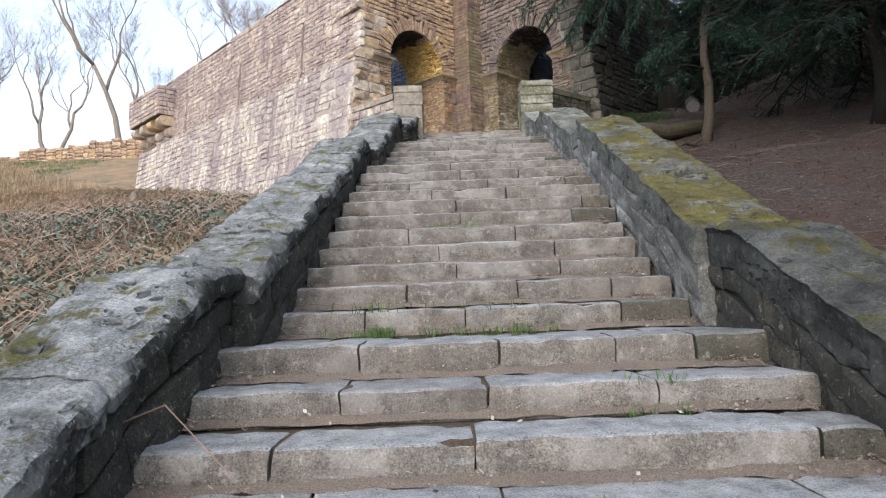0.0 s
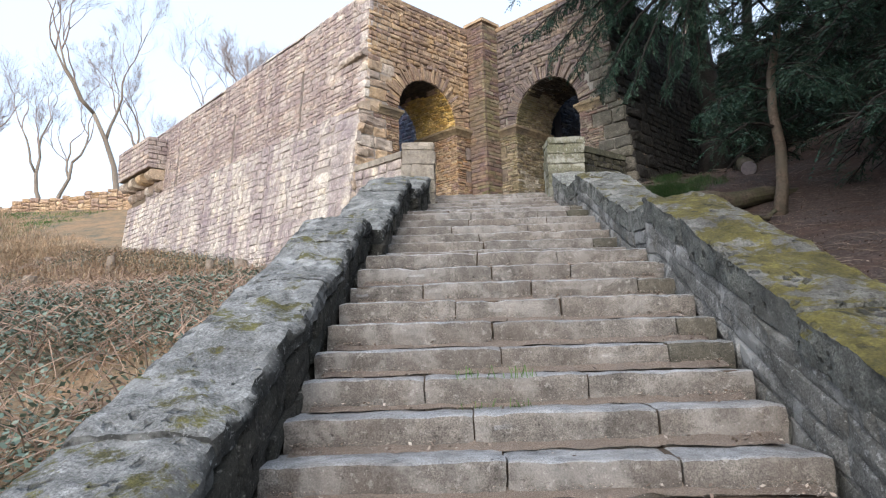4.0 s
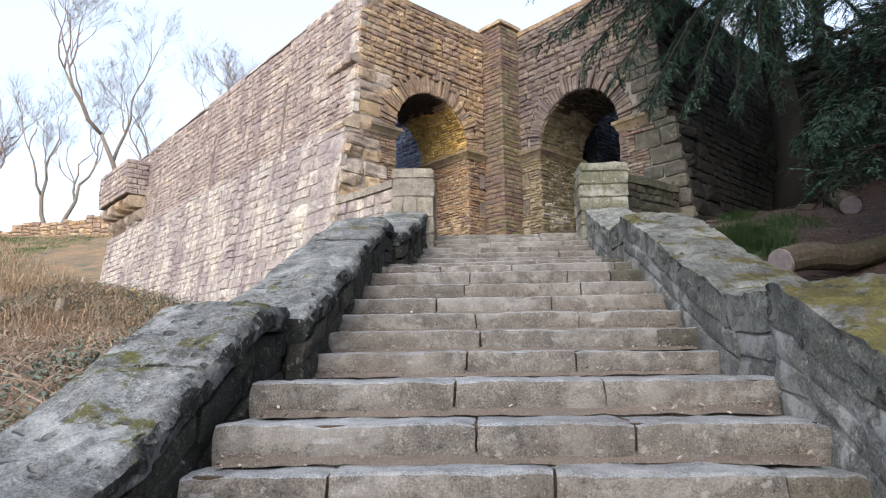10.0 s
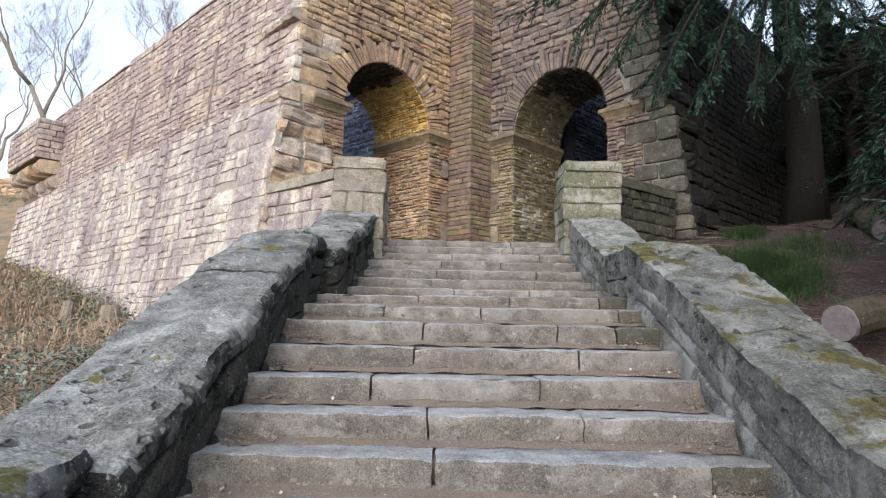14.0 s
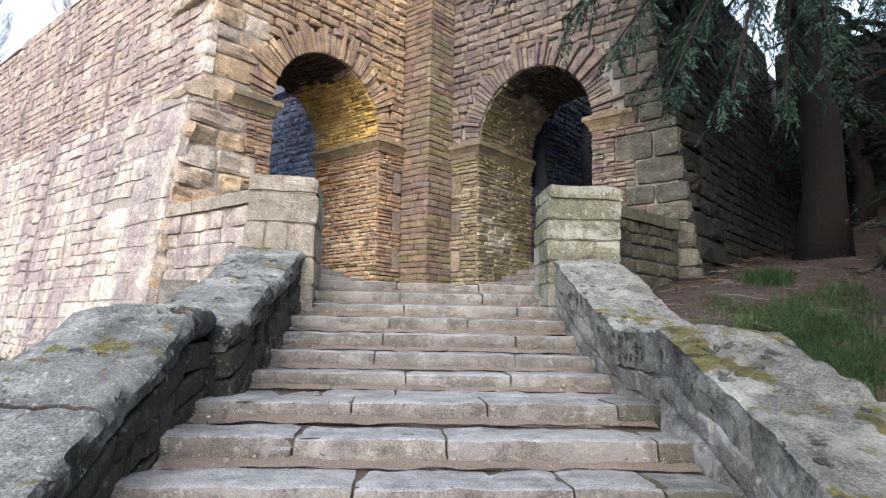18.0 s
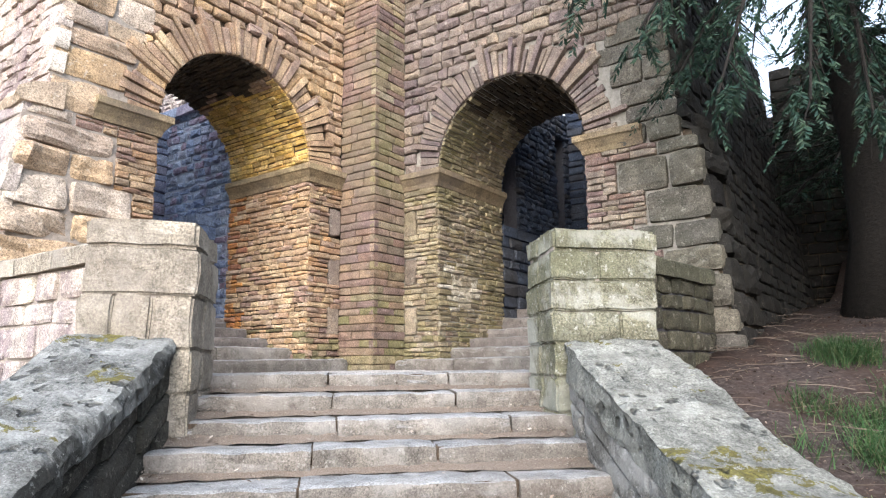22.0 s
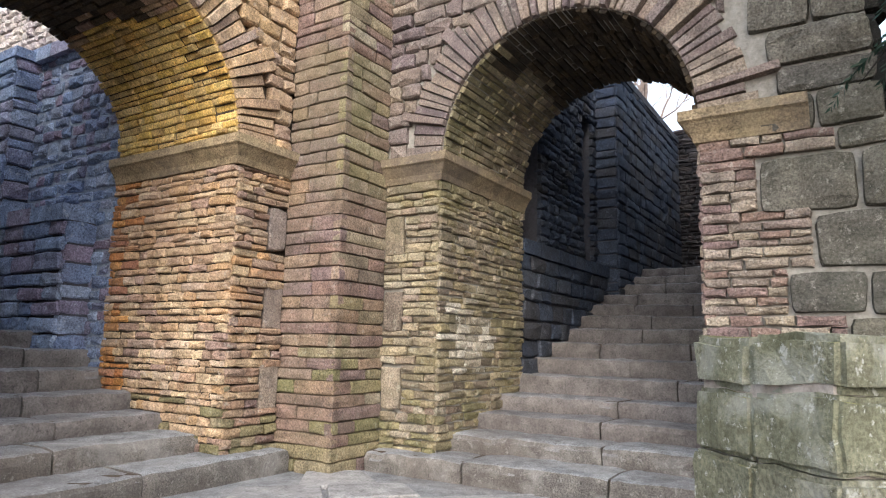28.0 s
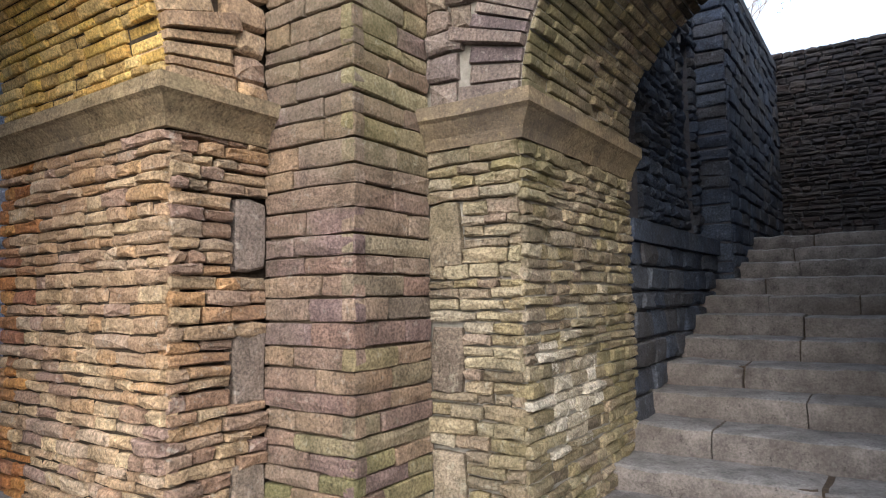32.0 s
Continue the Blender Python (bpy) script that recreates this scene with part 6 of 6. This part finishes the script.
def blades(name, label, mat, spots, per, ln, width, spread_r, bend=0.5, category="grass"):
    """Tufts of curved blades as one piece of stuff."""
    V, F = [], []
    for x, y, k in spots:
        for _ in range(int(per * k)):
            px, py = x + prng.gauss(0, spread_r), y + prng.gauss(0, spread_r)
            z = ground_z(px, py) if name != "step_grass" else stair_z(py)
            a = prng.uniform(0, 2 * math.pi)
            d = Vector((math.cos(a), math.sin(a), 0))
            l = prng.uniform(*ln) * (0.6 + 0.4 * k)
            up = Vector((0, 0, 1))
            p0 = Vector((px, py, z - 0.02))
            p1 = p0 + up * l * 0.6 + d * l * bend * 0.35
            p2 = p0 + up * l * (0.95 - bend * 0.4) + d * l * bend
            w = d.cross(up) * width
            b = len(V)
            V += [tuple(p0 - w), tuple(p0 + w), tuple(p1 + w * 0.8), tuple(p1 - w * 0.8), tuple(p2)]
            F += [(b, b + 1, b + 2, b + 3), (b + 3, b + 2, b + 4)]
    ob = shell(name, V, F, MAT[mat])
    tagged(ob, label, category, kind="stuff")


def leaf_quads(V, F, p, size, tilt=0.5):
    a = prng.uniform(0, 2 * math.pi)
    d = Vector((math.cos(a), math.sin(a), prng.uniform(-tilt, tilt)))
    e = Vector((-math.sin(a), math.cos(a), prng.uniform(-tilt, tilt)))
    b = len(V)
    V += [tuple(p - d * size), tuple(p + e * size * 0.6), tuple(p + d * size), tuple(p - e * size * 0.6)]
    F.append((b, b + 1, b + 2, b + 3))


def bank_cover():
    left = [(prng.uniform(-13, -1.75), prng.uniform(-3, 24)) for _ in range(4600)]
    left = [(x, y) for x, y in left if x + y < 12.2 or x < -13]
    dense = lambda x, y: noise.noise(Vector((x * 0.5, y * 0.5, 3.3)))
    blades("dead_grass", "matted straw-coloured dead grass on the bank", "straw", [(x, y, prng.uniform(0.4, 1.0)) for x, y in left if dense(x, y) > 0.0 or prng.random() < 0.35], 11, (0.08, 0.30), 0.0035, 0.22, 0.9)
    top = [(prng.uniform(-38, -8), prng.uniform(18, 41)) for _ in range(3600)] + [(prng.uniform(-19, -5), prng.uniform(14, 27)) for _ in range(2600)]
    blades("tall_dead_grass", "tall reddish dead grass along the bank top", "straw", [(x, y, prng.uniform(0.4, 1.0)) for x, y in top if x + y < 12.0], 17, (0.2, 0.75), 0.011, 0.4, 0.7)
    blades("far_lawn", "short green turf below the dry stone wall", "grass", [(prng.uniform(-36, -21), prng.uniform(30, 40), 1.0) for _ in range(1500)], 9, (0.06, 0.16), 0.012, 0.3, 0.6)
    V, F = [], []
    for x, y in left[::2]:
        for _ in range(4):
            px, py = x + prng.gauss(0, 0.4), y + prng.gauss(0, 0.4)
            p = Vector((px, py, ground_z(px, py)))
            d = rand_dir(0)
            L, h = prng.uniform(0.4, 1.1), prng.uniform(0.12, 0.4)
            q = [p + d * L * t + Vector((0, 0, 4 * h * t * (1 - t * 0.9))) + rand_dir() * 0.04 for t in (0, 0.3, 0.6, 1.0)]
            tube(V, F, q, [0.006, 0.006, 0.005, 0.003], 3)
    tagged(shell("bramble_stems", V, F, MAT["bramble"]), "tangled bare bramble stems over the bank", "brambles", kind="stuff")
    V, F = [], []
    bush = [(prng.gauss(-5.75, 0.4), prng.gauss(17.55, 0.3)) for _ in range(28)]
    for x, y in left + bush:
        if dense(x, y) < (0.3 if y < 9 or x > -4.5 else 0.05) or y > 17.0 and x > -6.8:
            for _ in range(52):
                px, py = x + prng.gauss(0, 0.3), y + prng.gauss(0, 0.3)
                leaf_quads(V, F, Vector((px, py, ground_z(px, py) + prng.uniform(0.03, 0.36))), prng.uniform(0.013, 0.036), 0.8)
    tagged(shell("ivy_leaves", V, F, MAT["ivy"]), "dusty dark green bramble and ivy leaves in patches", "leaves", kind="stuff")
    # wood floor
    V, F = [], []
    for _ in range(34000):
        px, py = 2.7 + abs(prng.gauss(0, 3.2)), prng.uniform(1, 19)
        leaf_quads(V, F, Vector((px, py, ground_z(px, py) + 0.02)), prng.uniform(0.004, 0.013), 0.7)
    tagged(shell("leaf_litter", V, F, MAT["wood_litter"]), "brown leaf litter on the shaded wood floor", "leaves", kind="stuff")
    V, F = [], []
    for _ in range(1300):
        px, py = 2.8 + abs(prng.gauss(0, 2.6)), prng.uniform(2, 17)
        p = Vector((px, py, ground_z(px, py) + 0.02))
        d = rand_dir(0.12)
        L = prng.uniform(0.12, 0.4) if prng.random() < 0.95 else prng.uniform(0.5, 0.8)
        q = [p + d * L * t + rand_dir() * 0.05 * L + Vector((0, 0, 0.012 * math.sin(3 * t))) for t in (0, 0.33, 0.66, 1)]
        tube(V, F, q, [0.004, 0.004, 0.003, 0.002], 3)
    tagged(shell("fallen_twigs", V, F, MAT["dead_twig"]), "thin fallen twigs scattered on the wood floor", "twigs", kind="stuff")
    blades("woodland_grass", "clumps of fine drooping green grass on the bank beside the parapet", "wood_grass",
           [(prng.gauss(3.78, 0.20), prng.gauss(12.15, 0.24), 1.0) for _ in range(80)] + [(prng.gauss(3.95, 0.24), prng.gauss(12.72, 0.16), 1.0) for _ in range(80)]
           + [(prng.gauss(4.42, 0.10), prng.gauss(14.0, 0.10), 0.9) for _ in range(22)] + [(prng.gauss(3.6, 0.1), prng.gauss(13.35, 0.08), 0.4) for _ in range(6)]
           + [(prng.gauss(4.7, 0.2), prng.gauss(13.1, 0.2), 0.7) for _ in range(25)], 60, (0.09, 0.26), 0.0028, 0.07, 1.15)
    blades("green_shoots", "fresh green shoots at the foot of the long wall", "grass",
           [(prng.gauss(-9.1, 0.45), prng.gauss(21.3, 0.4), 1.0) for _ in range(34)] + [(prng.gauss(-6.6, 0.3), prng.gauss(18.7, 0.3), 0.8) for _ in range(14)], 14, (0.15, 0.36), 0.008, 0.12, 0.5)
    blades("step_grass", "tufts of grass growing in the joints of the steps", "grass",
           [(prng.gauss(-0.38, 0.16), 3.13, 0.9) for _ in range(9)] + [(prng.gauss(0.45, 0.2), 3.13, 0.7) for _ in range(9)] + [(1.1 + prng.gauss(0, 0.12), 1.86, 0.5) for _ in range(4)]
           + [(0.3 + prng.gauss(0, 0.2), 0.9, 0.6) for _ in range(6)] + [(0.2 + prng.gauss(0, 0.2), 4.83, 0.5) for _ in range(5)], 24, (0.07, 0.17), 0.003, 0.045, 0.8)


bank_cover()


def step_debris():
    """Soil, grit and dead leaves gathered against the foot of every riser."""
    V, F = [], []
    for (n, y, z, xl, xr), nxt in zip(TREADS, TREADS[1:]):
        y1 = nxt[1]
        steps = 60
        SV = []
        for i in range(steps + 1):
            x = xl + (xr - xl) * i / steps
            wv = 0.03 + 0.09 * abs(noise.noise(Vector((x * 2.3, y1, 1)))) + 0.03 * abs(noise.noise(Vector((x * 9.0, y1, 4)))) + 0.07 * max(0.0, abs(x - (xl + xr) / 2) / (xr - xl) * 2 - 0.75) * 4
            SV += [(x, y1 - wv, z + 0.006), (x, y1 - wv * 0.55, z + 0.022), (x, y1 + 0.03, z + 0.05)]
        flight = next(ob for a, b, ob in FLIGHT_OB if a <= n <= b)
        shell("soil_strip", [wob(v, 0.012, 9) for v in SV], grid_faces(steps, 2), MAT["litter_soil"], flight)
        for _ in range(1500 if y < 10 else 900):
            edge = prng.random() < 0.45
            x = prng.uniform(xl, xr) if not edge else prng.choice((xl + abs(prng.gauss(0, 0.16)), xr - abs(prng.gauss(0, 0.2))))
            back = min(0.3, abs(prng.gauss(0, 0.075)))
            yy = y1 - back - 0.008
            leaf_quads(V, F, Vector((x, yy, z + 0.014 + 0.045 * max(0.0, 1 - back / 0.1) + prng.uniform(0, 0.008))), prng.uniform(0.002, 0.006) if prng.random() < 0.955 else prng.uniform(0.009, 0.018), 0.7)
    tagged(shell("step_leaves", V, F, MAT["litter"]), "dead leaves and grit at the foot of the risers", "leaves", kind="stuff")


MAT["litter_soil"] = plain("needle_litter", (0.09, 0.072, 0.060), (0.33, 0.275, 0.235), 150, bump=0.9)
step_debris()


def log(name, label, p, q, r):
    p, q = Vector(p), Vector(q)
    base = new(name, None)
    tagged(base, label, "log")
    V, F = [], []
    n = 14
    pts = [p.lerp(q, i / n) + Vector((0, 0, 0.03 * math.sin(i))) for i in range(n + 1)]
    tube(V, F, pts, [r * (1 - 0.15 * i / n) for i in range(n + 1)], 12)
    bark = shell("bark", [wob(wob(v, 0.02, 5), 0.012, 16) for v in V], F, MAT["mossy_log"], base)
    d = (p - q).normalized()
    V, F = [], []
    tube(V, F, [p + d * 0.035, p - d * 0.05], [r * 0.93, r * 0.95], 14)
    shell("cut_face", V, F, MAT["cut_wood"], bark)["label"] = "grey sawn end"


log("fallen_log", "mossy fallen log with a sawn grey end beside the parapet", (3.42, 10.38, 3.0), (6.2, 11.75, 3.42), 0.15)
log("sawn_log", "short sawn log lying on the wood floor", (5.7, 13.1, ground_z(5.7, 13.1) + 0.13), (6.1, 14.3, ground_z(6.1, 14.3) + 0.15), 0.15)
log("fallen_branch", "pale bare fallen branch lying by the log", (3.75, 9.75, ground_z(3.75, 9.75) + 0.05), (4.75, 10.35, ground_z(4.75, 10.35) + 0.10), 0.035)


def stump(x, y, h, r):
    base = new("cut_stump", None)
    base.location = (x, y, ground_z(x, y) - 0.1)
    tagged(base, "short cut sapling stump with a flat grey top" if r < 0.12 else "broad pale sawn stump among dead grass", "stump", group="cut stumps on the bank")
    V, F = [], []
    tube(V, F, [Vector((0.008 * i, 0.005 * i, (h + 0.1) * i / 5)) for i in range(6)], [r * (1.25 - 0.05 * i) for i in range(6)], 10)
    bark = shell("bark", [wob(v, 0.012, 9) for v in V], F, MAT["bark"], base)
    V, F = [], []
    tube(V, F, [Vector((0.04, 0.025, h + 0.085)), Vector((0.04, 0.025, h + 0.108))], [r * 0.95, r * 0.9], 12)
    shell("cut_face", V, F, MAT["cut_wood"], bark)["label"] = "grey sawn top"


for x, y, h, r in ((-9.2, 18.1, 0.5, 0.10), (-6.25, 17.3, 0.55, 0.10), (-5.35, 17.0, 0.5, 0.16), (-10.4, 16.6, 0.4, 0.15), (-12.2, 20.2, 0.45, 0.1)):
    stump(x, y, h, r)


def daffodil(x, y):
    base = new("daffodil", None)
    base.location = (x, y, ground_z(x, y))
    tagged(base, "small yellow daffodil in flower on the bank", "flower", group="daffodils")
    V, F = [], []
    tube(V, F, [Vector((0, 0, 0)), Vector((0.01, 0, 0.14)), Vector((0.03, -0.02, 0.26))], [0.004, 0.004, 0.003], 4)
    shell("stem", V, F, MAT["grass"], base)
    V, F = [], []
    c = Vector((0.03, -0.03, 0.26))
    for k in range(6):
        a = k * math.pi / 3
        b = len(V)
        d, e = Vector((math.cos(a), -0.35, math.sin(a))), Vector((-math.sin(a), 0, math.cos(a)))
        V += [tuple(c), tuple(c + d * 0.02 + e * 0.011), tuple(c + d * 0.042), tuple(c + d * 0.02 - e * 0.011)]
        F.append((b, b + 1, b + 2, b + 3))
    tube(V, F, [c, c + Vector((0, -0.03, 0))], [0.008, 0.014], 8)
    shell("petals", V, F, MAT["flower"], base)


for x, y in ((-9.4, 21.6), (-9.0, 21.2), (-9.55, 21.0)):
    daffodil(x, y)

lay_stones()
